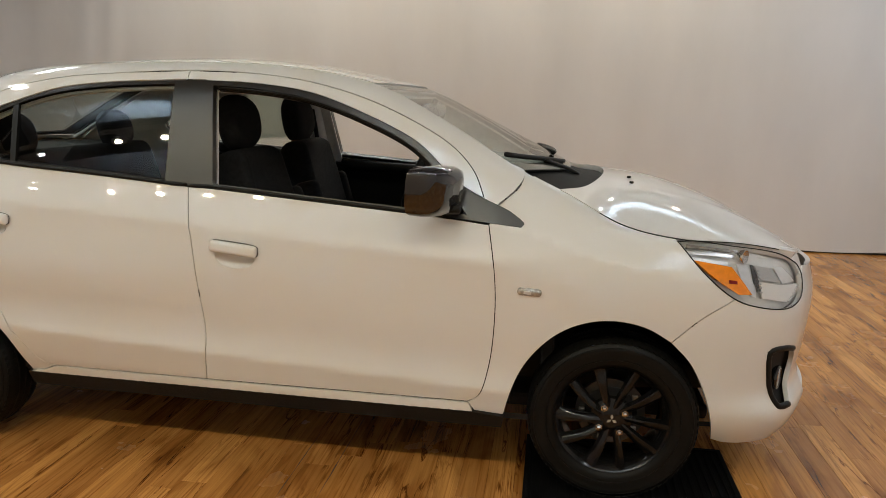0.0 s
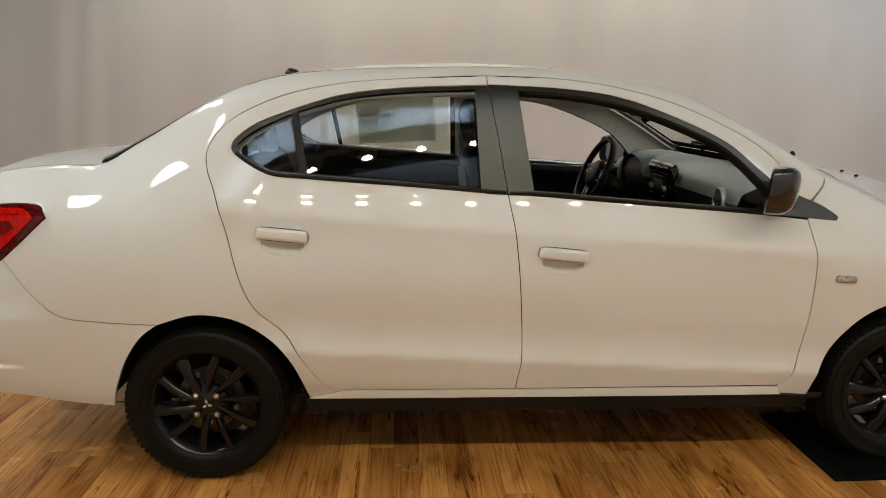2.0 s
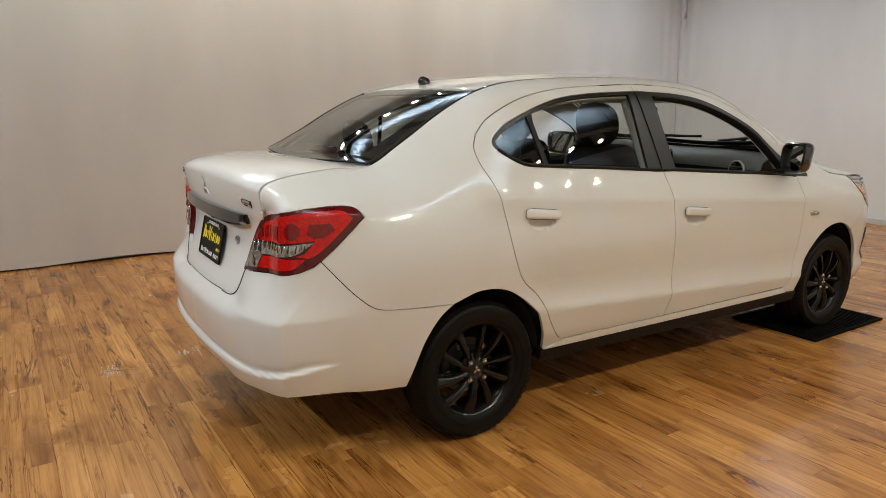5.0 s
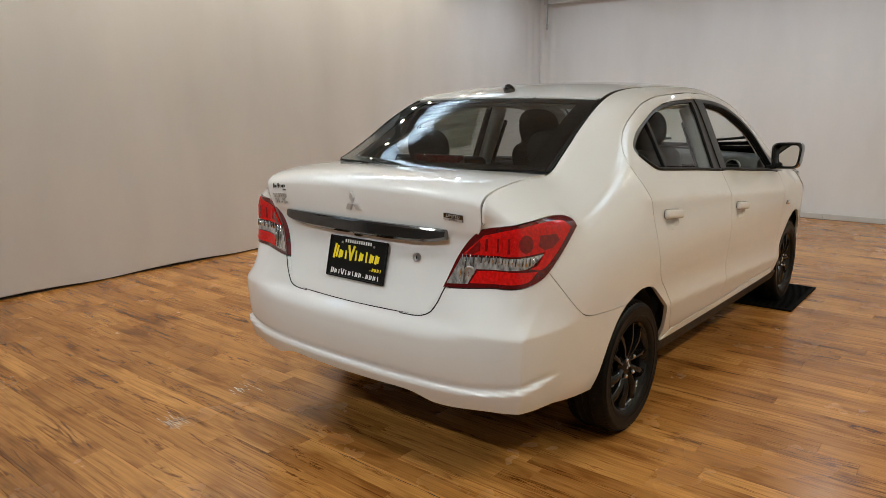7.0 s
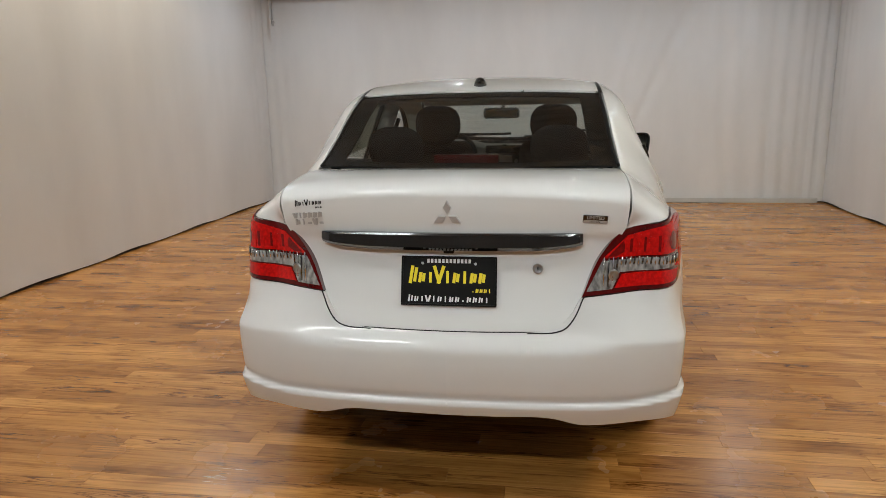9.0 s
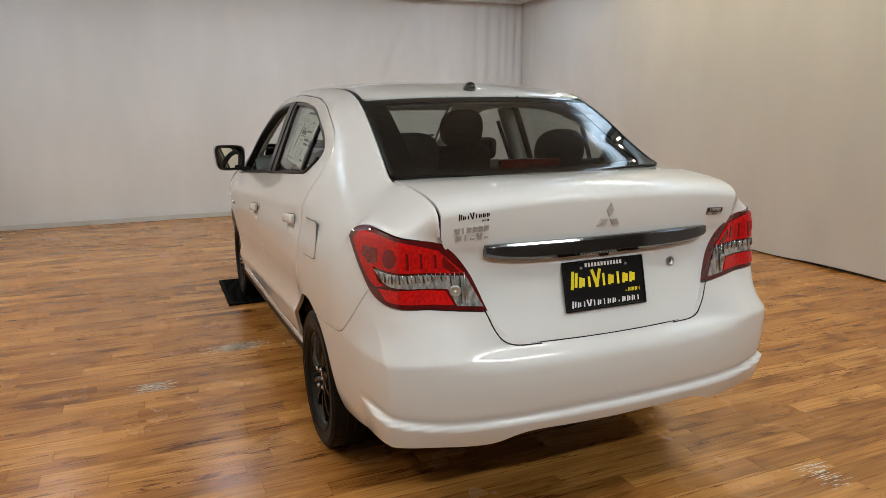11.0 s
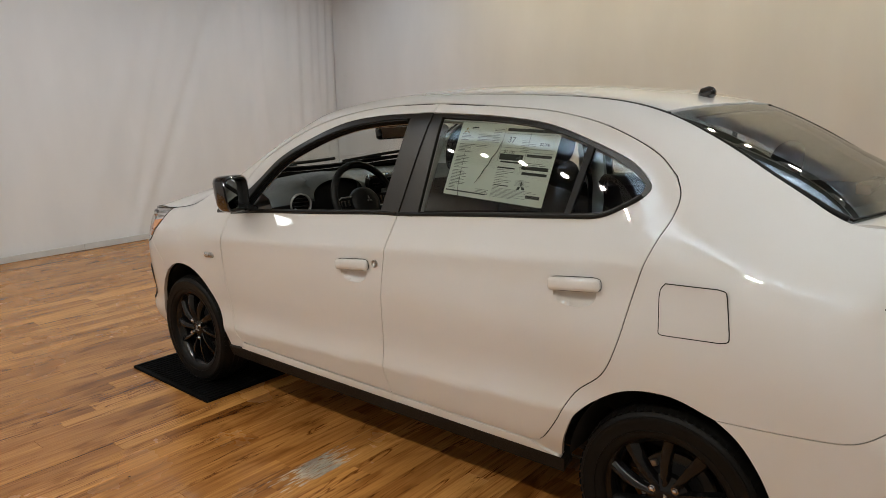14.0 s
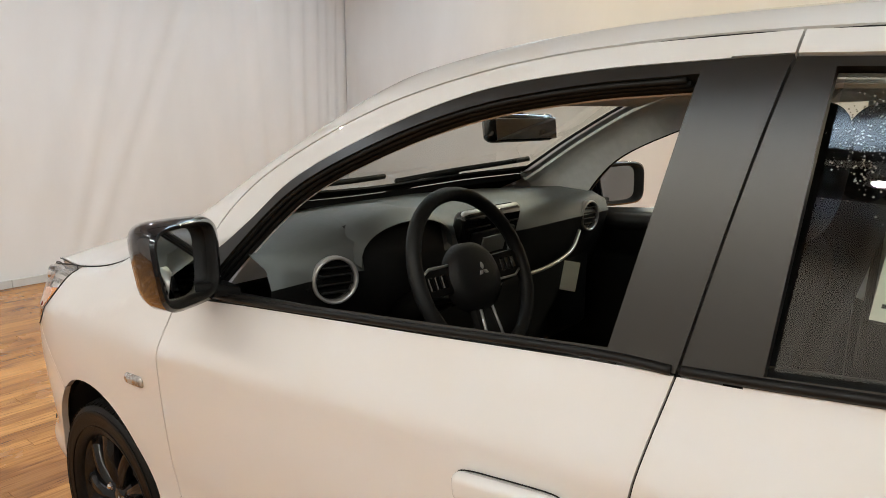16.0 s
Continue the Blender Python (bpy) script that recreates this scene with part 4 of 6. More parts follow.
panel("rear_bumper", [rear_half], rear_skin, PAINT, car, "white rear bumper with a moulded lower lip", step=.0085)
front_low = [(1.625, .225), (1.68, .208), (1.85, .206), (2.05, .215), (2.3, .22), (S1 + .0017, .22)]
front_half = line(front_low, [(S1 + .0017, .22), (S1 + .0017, .755)], [(S1 + .0017, .755), (2.3, .77), (2.12, .79), (2.035, .80), (1.995, .775)], LAMP_F2[1:6], [(1.63, .735), (1.53, .672), (1.44, .587)], F_ARCH[7:], n=6)
FOG = line([(1.775, .55), (1.83, .553), (1.92, .54)], [(1.92, .54), (1.955, .50), (1.965, .445), (1.945, .395), (1.91, .345)], [(1.91, .345), (1.85, .35)], [(1.85, .35), (1.815, .42), (1.775, .55)], n=5)
GRILLE = line([(2.25, .46), (S1 - .004, .46)], [(S1 - .004, .46), (S1 - .004, .29)], [(S1 - .004, .29), (2.2, .29), (2.12, .33), (2.16, .43), (2.25, .46)], n=5)
panel("front_bumper", [front_half, FOG, GRILLE], skin, PAINT, car, "white front bumper with black fog lamp recesses", step=.025)
fogs = panel("fog_lamp", [FOG], skin, TRIM, car, "black fog lamp recess with a round lamp", out=-.035, rim=0, gap=-.004, step=.025)
panel("grille_mesh", [GRILLE], skin, TRIM, car, "black lower grille", out=-.03, rim=0, gap=-.004, step=.03)
for sg, o in zip((1, -1), fogs):
    for dz, w in ((.03, .0), (.075, .0)):
        pts = [skin(s, .41 + dz, -.008) * [1, sg, 1] for s in np.linspace(2.15, S1 - .002, 10)]
        raw("grille_slat", *tube(pts, .008, 6), TRIM, car)
    raw("fog_bezel", *tube([skin(s_, z_, -.002) * [1, sg, 1] for s_, z_ in rom([(1.925, .538), (1.86, .552), (1.79, .55), (1.785, .53), (1.815, .42), (1.845, .355), (1.86, .347), (1.91, .345)], 5)], .011, 8), TRIM, o, "black frame of the fog lamp recess")
    c = skin(1.895, .43, -.02) * [1, sg, 1]
    raw("lamp_ring", *lathe([(.032, .01), (.04, .008), (.042, 0), (.034, -.02)], Matrix.Translation(c) @ pose(0, 0, 0, 0, 0, -62 if sg > 0 else 242), 24), GLOSS, o)
    part("lamp_lens", disc(.033, .03, .012, Matrix.Translation(c) @ pose(0, 0, 0, 0, 0, -62 if sg > 0 else 242) @ pose(0, 0, 0, 90), 24), REFLECT, o)


# tail lamps: dark red rim, bright upper lens with inner bowls and ribs, clear band, red foot
tails = panel("tail_lamp", [line(LAMP_R, LAMP_R2, n=6)], skin, REDDEEP, car, "red tail lamp with a clear reversing band", step=.02, rim=.03, out=.004, gap=.0025)
UP_T = [(-1.802, .962), (-1.835, .983), (-1.875, .988), (-2.05, .98), (-2.245, .947)]
panel("red_lens", [line(UP_T, [(-2.245, .947), (-2.335, .874)], [(-2.335, .874), (-2.1, .885), (-1.945, .893)], [(-1.945, .893), (-1.985, .852), (-2.02, .842)], [(-2.02, .842), (-1.965, .835), (-1.905, .872), (-1.802, .962)], n=6)], skin, RED, tails, "bright red upper lens", step=.02, rim=.006, out=.008, gap=0)
panel("clear_lens", [line([(-1.95, .886), (-2.1, .878), (-2.338, .866)], [(-2.338, .866), (-2.394, .768)], [(-2.394, .768), (-2.305, .775)], [(-2.305, .775), (-2.275, .828)], [(-2.275, .828), (-2.1, .838), (-2.02, .848), (-1.95, .886)], n=6)], skin, CLEAR, tails, "clear ribbed reversing lens", step=.02, rim=.006, out=.007, gap=0)
panel("red_lens", [line([(-1.985, .83), (-2.1, .832), (-2.268, .822)], [(-2.268, .822), (-2.296, .778)], [(-2.296, .778), (-2.1, .79), (-2.03, .8), (-1.985, .83)], n=6)], skin, RED, tails, "red lower lens", step=.02, rim=.006, out=.007, gap=0)


def lamp_patch(name, mat_, lab, pts, out_):
    panel(name, [line(*[[a, b] for a, b in zip(pts, pts[1:] + pts[:1])], n=2)], skin, mat_, tails, lab, step=.02, rim=.003, out=out_, gap=0)


lamp_patch("lamp_baffle", REDDARK, "dark six-sided baffle", ((-1.885, .948), (-1.965, .95), (-1.975, .915), (-1.95, .9), (-1.91, .903), (-1.872, .926)), .0088)
lamp_patch("lamp_bowl", REDDARK, "dark round bowl behind the lens", [(-2.035 + .034 * math.cos(a), .926 + .03 * math.sin(a)) for a in np.linspace(0, 2 * math.pi, 15)[:-1]], .0086)
lamp_patch("lamp_baffle", REDDARK, "dark inner corner", ((-2.262, .93), (-2.318, .88), (-2.288, .879), (-2.25, .9)), .0088)
lamp_patch("bright_strip", RED, "bright red strip", ((-1.86, .979), (-2.05, .972), (-2.235, .942), (-2.238, .936), (-2.05, .965), (-1.862, .973)), .0095)
for k in range(9):
    s_ = -2.085 - k * .02
    h_ = .948 - .0016 * k
    lamp_patch("lamp_rib", REDDARK if k % 3 == 1 else RED, "", ((s_, h_), (s_ - .011, h_ - .001), (s_ - .014, .893), (s_ - .003, .894)), .0098)
for sg, o in zip((1, -1), tails):
    for k in range(22):
        s_ = -1.985 - k * .0165
        lo = .853 - (.07 * ramp(-2.27, -2.31, s_))
        top_ = .879 - .03 * max(-2.3 - s_, 0)
        raw("lens_rib", *tube([skin(s_ - .006, lo, .0085) * [1, sg, 1], skin(s_, top_, .0085) * [1, sg, 1]], .0026, 5), CHROME if k % 2 else SMOKE, o)
    c = Vector(skin(-2.30, .822, .008) * [1, sg, 1])
    d = Vector((-.9, .4 * sg, 0)).normalized()
    m = Matrix.Translation(c) @ d.to_track_quat("Y", "Z").to_matrix().to_4x4()
    raw("bulb", *lathe([(.018, 0), (.018, .004), (.013, .007), (.011, .003), (.006, .004), (0, .004), (0, 0)], m, 20), STEEL, o)
# headlamps
heads = panel("headlamp", [line(LAMP_F, LAMP_F2, n=6)], skin, BOWL, car, "clear headlamp with an amber side marker", step=.025, rim=.0, out=-.026, gap=-.004)
panel("lamp_cover", [line(LAMP_F, LAMP_F2, n=6)], skin, LENS, heads, "clear lamp cover", step=.025, rim=.004, out=.001, gap=.003)


def head_patch(name, mat_, lab, pts, out_, rim_=.008):
    panel(name, [line(*[[a, b] for a, b in zip(pts, pts[1:] + pts[:1])], n=2)], skin, mat_, heads, lab, step=.02, rim=rim_, out=out_, gap=0)


head_patch("turn_signal", AMBER, "amber side marker", ((1.496, .854), (1.62, .834), (1.688, .748), (1.64, .75), (1.56, .802)), .002, .014)
head_patch("marker_reflector", REDDARK, "small dark reflector in the amber marker", ((1.606, .796), (1.634, .793), (1.634, .783), (1.606, .786)), .0034)
head_patch("lamp_rib", CLEAR, "ribbed clear band under the cover's upper edge", ((1.482, .903), (1.55, .896), (1.652, .886), (1.652, .877), (1.55, .888), (1.476, .894)), -.006)
head_patch("reflector", REFLECT, "bright upper reflector strip", ((1.468, .886), (1.55, .882), (1.636, .872), (1.63, .863), (1.55, .871), (1.478, .875)), -.01)
head_patch("reflector", REFLECT, "bright lower reflector strip", ((1.484, .867), (1.614, .85), (1.614, .839), (1.494, .857)), -.008)
head_patch("reflector", REFLECT, "bright main reflector bowl", ((1.648, .846), (1.7, .84), (1.718, .79), (1.718, .735), (1.7, .74), (1.664, .79)), -.016)
# dark wedge and white lower patch: shade and shine put into their colour
head_patch("lamp_rib", DISC, "ribbed wedge between the reflectors, dark for the shade in it", ((1.7, .842), (1.711, .838), (1.728, .79), (1.722, .752), (1.706, .79)), -.012)
head_patch("reflector", SILVER, "flat grey reflector window", ((1.716, .838), (1.796, .824), (1.832, .773), (1.734, .792)), -.012)
head_patch("reflector", WHITE, "lower reflector, painted white for its shine", ((1.73, .786), (1.82, .768), (1.96, .755), (1.945, .735), (1.86, .71), (1.736, .732)), -.01)
head_patch("reflector", REFLECT, "bright side of the outer reflector", ((1.806, .826), (1.86, .822), (1.945, .765), (1.846, .77)), -.014)
for k in range(6):
    head_patch("lamp_rib", CHROME, "", ((1.716 + .002 * k, .826 - .014 * k), (1.728 + .002 * k, .823 - .014 * k), (1.729 + .002 * k, .818 - .014 * k), (1.717 + .002 * k, .821 - .014 * k)), -.009)
for k in range(9):
    head_patch("lamp_rib", CHROME, "", ((1.948 + .004 * (k % 2) - .011 * k, .752 - .0045 * k), (1.962 - .011 * k, .752 - .0045 * k), (1.96 - .011 * k, .746 - .0045 * k), (1.946 - .011 * k, .746 - .0045 * k)), -.005)
for sg, o in zip((1, -1), heads):
    c = Vector(skin(1.672, .862, -.012) * [1, sg, 1])
    d = Vector((.75, .62 * sg, 0)).normalized()
    m = Matrix.Translation(c) @ d.to_track_quat("Y", "Z").to_matrix().to_4x4()
    # dark line laid along the lamp's outline for its shaded gap
    raw("lamp_seal", *tube([skin(*q, .0005) * [1, sg, 1] for q in resample(line(LAMP_F, LAMP_F2, n=6), .02)], .0021, 6, closed=True), SEAL, o)
    raw("bulb_bowl", *lathe([(.022, .01), (.024, .008), (.018, -.012), (.008, -.02), (.006, -.018), (.016, -.01)], m, 20), CHROME, o)

panel("lamp_filler", [line([(1.87, .862), (1.955, .826)], [(1.955, .826), (2.0, .78)], [(2.0, .78), (2.06, .785)], [(2.06, .785), (2.04, .86)], [(2.04, .86), (1.9, .885)], [(1.9, .885), (1.87, .862)], n=3)], skin, PAINT, car, "white filler between headlamp and bonnet", step=.02, rim=.01, out=-.008, gap=0)

# upper panels
hood_front = lambda y: 2.005 - .41 * y * y
hood_rear = lambda y: 1.25 - .42 * y * y
ws_low, ws_top = (lambda y: 1.12 - .45 * y * y), (lambda y: .43 - .1 * y * y)
rg_top, rg_low = (lambda y: -1.13 + .06 * y * y), (lambda y: -1.735 + .28 * y * y)
ys = lambda a, b, n=14: np.linspace(a, b, n)
ye = lambda x: EDGE(x)[0]


def cross_panel(x_front, x_rear, side=0.0, n=14):
    """A full-width outline between two cross lines, its sides on the seam."""
    def end(fn):
        x = fn(.6)
        for _ in range(6):
            x = fn(ye(x) - side)
        return x
    xf, xr = end(x_front), end(x_rear)
    yf, yr = ye(xf) - side, ye(xr) - side
    f = [np.array((x_front(y), y)) for y in ys(-yf, yf)]
    l = [np.array((x, ye(x) - side)) for x in np.linspace(xf, xr, 30)][1:-1]
    r = [np.array((x_rear(y), y)) for y in ys(yr, -yr)]
    k = [np.array((x, -(ye(x) - side))) for x in np.linspace(xr, xf, 30)][1:-1]
    return f + l + r + k


def hood_skin(x, y):
    p = top(x, y)
    p[2] += .004 * math.exp(-((abs(y) - .34 - .1 * (1.9 - x)) / .05) ** 2) * ramp(1.2, 1.45, x)
    return p


panel("bonnet", [cross_panel(hood_front, hood_rear, .0)], hood_skin, PAINT, car, "white bonnet with soft raised folds", both=False, step=.03, rim=.03, gap=.003)
for sg in (1, -1):
    # dark tube added along the bonnet's edge, for the shade in its gap
    raw("bonnet_seal", *tube([top(x, sg * (ye(x) + .0005), -.001) for x in np.linspace(1.2, 1.78, 40)], .0018, 6), SEAL, car)
    raw("wing_gutter", *tube([top(x, sg * (ye(x) - .012), -.024) for x in np.linspace(.97, 1.4, 20)], .019, 8), PAINT, car)
panel("roof", [cross_panel(lambda y: ws_top(y) , rg_top, .012)], top, PAINT, car, "white roof skin", both=False, step=.022, gap=.002)
windscreen = panel("windscreen", [cross_panel(ws_low, lambda y: ws_top(y) + .012, .012)], top, GLASS, car, "clear windscreen", both=False, step=.04, rim=0, out=-.004, gap=0)
panel("screen_border", [cross_panel(ws_low, lambda y: ws_top(y) + .008, .01), cross_panel(lambda y: ws_low(y) - .05, lambda y: ws_top(y) + .035, .022)], top, SEAL, windscreen, "black printed border", both=False, step=.03, rim=.006, out=-.0075, gap=0)
rear_window = panel("rear_window", [cross_panel(lambda y: rg_top(y) - .006, rg_low, .018)], top, REARGLASS, car, "tinted rear window", both=False, step=.04, rim=0, out=-.004, gap=0)
panel("screen_border", [cross_panel(lambda y: rg_top(y) - .004, rg_low, .014), cross_panel(lambda y: rg_top(y) - .05, lambda y: rg_low(y) + .04, .1)], top, SEAL, rear_window, "black printed border", both=False, step=.03, rim=.006, out=-.0075, gap=0)
for sg in (1, -1):
    pts = [top(x, sg * (ye(x) - .008), -.0045) for x in np.linspace(-1.12, .2, 44)]
    vs, fs = [], []
    for p in pts:
        w = .35 + .65 * ramp(-.1, -.7, p[0]) + .7 * ramp(-.6, -1.05, p[0])
        for dy, dz in ((-.011, -.008), (-.009, .003), (.007, .0), (.011, -.012)):
            vs.append((p[0], p[1] + sg * dy * w, p[2] + dz - .004 * (1 - w)))
    for i in range(len(pts) - 1):
        for j in range(3):
            k = i * 4 + j
            fs.append((k, k + 1, k + 5, k + 4))
    raw("roof_moulding", vs, fs, SEAL, car, "black strip in the roof ditch")
for sg in (1, -1):
    raw("screen_seal", *tube([top(x, sg * (ye(x) - .011), -.0105) for x in np.linspace(-1.63, -1.1, 30)], .008, 8), SEAL, car)
panel("cowl", [[np.array(q) for q in [(hood_rear(y) + .03, y) for y in ys(-.6, .6)] + [(ws_low(y) - .02, y) for y in ys(.62, -.62)]]], lambda x, y: top(x, y) - [0, 0, .022], COWL, car, "black plastic scuttle below the windscreen", both=False, step=.035, rim=.02, gap=0)

# boot lid: a profile swept across, curving forwards to its sides
LIDP = np.array(rom([(-1.66, 1.128), (-1.74, 1.132), (-1.85, 1.137), (-1.97, 1.134), (-2.05, 1.125), (-2.096, 1.109), (-2.115, 1.086), (-2.112, 1.056), (-2.102, 1.0), (-2.092, .955), (-2.082, .93), (-2.076, .87), (-2.085, .80), (-2.106, .73), (-2.126, .685), (-2.14, .655), (-2.147, .635)], 10))
LIDT = np.concatenate([[0], np.cumsum(np.linalg.norm(np.diff(LIDP, axis=0), axis=1))])
T_EDGE = float(LIDT[60])


def lid(y, t):
    x, z = np.interp(t, LIDT, LIDP[:, 0]), np.interp(t, LIDT, LIDP[:, 1])
    up = 1 - ramp(T_EDGE, T_EDGE + .2, t)
    x += .125 * y * y + .12 * max(abs(y) - .45, 0) ** 1.5
    return np.array([x, y, z - up * (.008 + .022 * ramp(0, T_EDGE, t)) * (abs(y) / .57) ** 2.4])


def lid_t(z):
    """How far down the lid's face the height z lies."""
    return float(np.interp(-z, -LIDP[60:, 1], LIDT[60:]))


half = [(y, float(np.interp(1.735 - .155 * y * y, -LIDP[:40, 0], LIDT[:40]))) for y in (0, .15, .3, .45, .575)] + [(.58, .2), (.58, T_EDGE - .08), (.577, T_EDGE)] + \
       [(y, lid_t(z)) for y, z in ((.574, 1.03), (.568, .985), (.543, .935), (.505, .885), (.475, .83), (.437, .752), (.41, .69), (.385, .658), (.35, .645), (.2, .64), (0, .638))]
top_line = rom(half[:5], 4) + [np.array(q) for q in half[5:8]] + rom(half[8:16], 5) + rom(half[15:], 5)[1:]
lid_loop = top_line[:-1] + [np.array((-q[0], q[1])) for q in top_line[::-1]][:-1]
boot = panel("boot_lid", [lid_loop], lid, PAINT, car, "white boot lid with a smoked chrome bar", both=False, step=.026, rim=.015, gap=.002)


def seam_point(y, z, sg):
    """Where lid and bumper meet, on whichever stands prouder."""
    a = lid(y, lid_t(z))
    ss = np.linspace(S0, -1.9, 60)
    pts = np.array([skin(s_, a[2]) for s_ in ss])
    return np.array([min(a[0], float(np.interp(y, pts[:, 1], pts[:, 0]))) - .0002, sg * y, a[2]])


# black line laid on the surface along the lid's lower gap
for sg in (1, -1):
    raw("lid_gasket", *tube([seam_point(y, z, sg) for y, z in rom([(.47, .812), (.437, .748), (.412, .69), (.386, .656), (.35, .641), (.26, .637)], 6)], .0024, 6), SEAL, boot, "black rubber in the gap under the lid")


def on_lid(y, z, out=0.0):
    """A frame that stands on the lid's face: local x to the car's right, local y up, local z out to the rear."""
    t = lid_t(z)
    p = Vector(lid(y, t))
    a, b = Vector(lid(y - .02, t) - lid(y + .02, t)).normalized(), Vector(lid(y, t - .03) - lid(y, t + .03)).normalized()
    n = a.cross(b).normalized()
    b = n.cross(a)
    m = Matrix((a, b, n)).transposed().to_4x4()
    return Matrix.Translation(p + n * out) @ m


# chrome bar across the lid
vs, fs = [], []
yy = np.linspace(-.432, .432, 40)
for y in yy:
    taper = 1 - .35 * (abs(y) / .432) ** 6
    zt, zb = .957, .957 - .058 * taper
    base = lid(y, lid_t(.93))
    x = base[0] - .004
    prof = [(0, zt), (-.024, zt), (-.029, zt - .006), (-.0325, zb + .013), (-.016, zb), (0, zb)]
    if abs(y) > .425:
        prof = [(dx * .75, (z - .93) * .95 + .93) for dx, z in prof]
    vs += [(x + dx, y, z) for dx, z in prof]
for i in range(len(yy) - 1):
    for j in range(6):
        a, b = i * 6 + j, i * 6 + (j + 1) % 6
        fs.append((a, b, b + 6, a + 6))
fs += [tuple(range(6)), tuple(range((len(yy) - 1) * 6, len(yy) * 6))[::-1]]
raw("trim_bar", vs, fs, SMOKE, boot, "smoked chrome bar", sharp=30)


def diamond_badge(name, m, r, mat, parent, thick=.006):
    """Three plain lozenges."""
    bm = bmesh.new()
    for k in range(3):
        a = radians(90 + 120 * k)
        d, n = Vector((math.cos(a), math.sin(a), 0)), Vector((-math.sin(a), math.cos(a), 0))
        q = [Vector((0, 0, 0)) + d * r * .04, d * r * .5 + n * r * .27, d * r, d * r * .5 - n * r * .27]
        lo = [bm.verts.new(m @ (v * 1.0)) for v in q]
        hi = [bm.verts.new(m @ ((v - d * r * .5) * .86 + d * r * .5 + Vector((0, 0, thick)))) for v in q]
        for i in range(4):
            bm.faces.new((lo[i], lo[(i + 1) % 4], hi[(i + 1) % 4], hi[i]))
        bm.faces.new(hi)
    return part(name, bm, mat, parent)


diamond_badge("badge", on_lid(0, 1.017, .001), .052, SILVER, boot)
m = on_lid(-.468, 1.018, .003)
badge = part("badge_plate", cube(.078, .026, .005, m, .0015), PIANO, boot, "small rectangular black badge with silver letters")
part("badge_strip", cube(.074, .0085, .001, m @ pose(0, -.0075, .0026)), SILVER, badge)
lettering("lettering", "LIMITED", .0155, m @ pose(0, .005, .0022), SILVER, badge)
lettering("lettering", "EDITION", .0075, m @ pose(0, -.0075, .0026), PIANO, badge)
# maker's script and dealer's script as plain strokes
SCRIPTS = ((on_lid(.478, 1.026, .003), [("w", 1), ("i", 1), ("o", 1), ("o", 1), ("o", 1), ("o", 1)], .0185, .019, SILVER, .3, .003),
           (on_lid(.474, .998, .003), [("o", 1), ("i", 1.1), ("b", .35), ("w", 1.15), ("b", .4)], .022, .02, SILVER, .32, .003),
           (on_lid(.473, 1.069, .001), [("o", 1.7), ("o", 1), ("i", 1), ("w", 1.7), ("i", 1.1), ("o", 1), ("o", 1), ("o", 1)], .0125, .0125, PLATEBLACK, .26, .001),
           (on_lid(.437, 1.052, .001), [("o", 1), ("o", 1), ("b", 1)], .0085, .006, PLATEBLACK, .3, .001))
m = on_lid(-.29, .838, .002)
raw("lock", *lathe([(.017, 0), (.0175, .006), (.013, .008), (.012, .003), (0.0, .003), (0, 0)], m @ pose(0, 0, 0, 90), 24), STEEL, boot)
part("key_slot", cube(.003, .012, .002, m @ pose(0, 0, .004)), PIANO, boot)
part("lid_button", cube(.035, .018, .02, on_lid(0, .897, .006), .004), TRIM, boot, "black rubber boot release")

# licence plate
pm = on_lid(0, .793, .012)
plate = part("licence_plate", cube(.307, .158, .004, pm, .002), PLATEBLACK, car, "black dealer plate with yellow and white printed shapes")
part("plate_frame", cube(.317, .006, .008, pm @ pose(0, .079, .002), .002), PLATEBLACK, plate)
part("plate_frame", cube(.317, .006, .008, pm @ pose(0, -.079, .002), .002), PLATEBLACK, plate)
part("plate_frame", cube(.006, .16, .008, pm @ pose(.156, 0, .002), .002), PLATEBLACK, plate)
part("plate_frame", cube(.006, .16, .008, pm @ pose(-.156, 0, .002), .002), PLATEBLACK, plate)


def mark_row(name, m, kinds, pitch, h, mat, parent, thick=.2, depth=.001):
    """A row of small plain shapes that stand for writing: o two upright bars, i a bar, w two leaning bars, b a block."""
    x = -pitch * (len(kinds) - 1) / 2
    for kind, k in kinds:
        hh, w = h * k, pitch * .82 * (1 if k < 1.3 else 1.25)
        c = m @ pose(x, h * (k - 1) * .35, 0)
        if kind == "o":
            for sg in (-1, 1):
                part(name, cube(thick * h * 1.15, hh * (1 if sg < 0 else .8), depth, c @ pose(sg * w * .24, 0, depth / 2, 0, 0, -8)), mat, parent)
        elif kind == "w":
            for sg in (-1, 1):
                part(name, cube(thick * h * 1.25, hh, depth, c @ pose(sg * w * .24, 0, depth / 2, 0, 0, sg * -17)), mat, parent)
        else:
            part(name, cube(thick * h if kind == "i" else w * .8, hh, depth, c @ pose(0, 0, depth / 2), min(thick * h * .4, depth * .4), 1), mat, parent)
        x += pitch


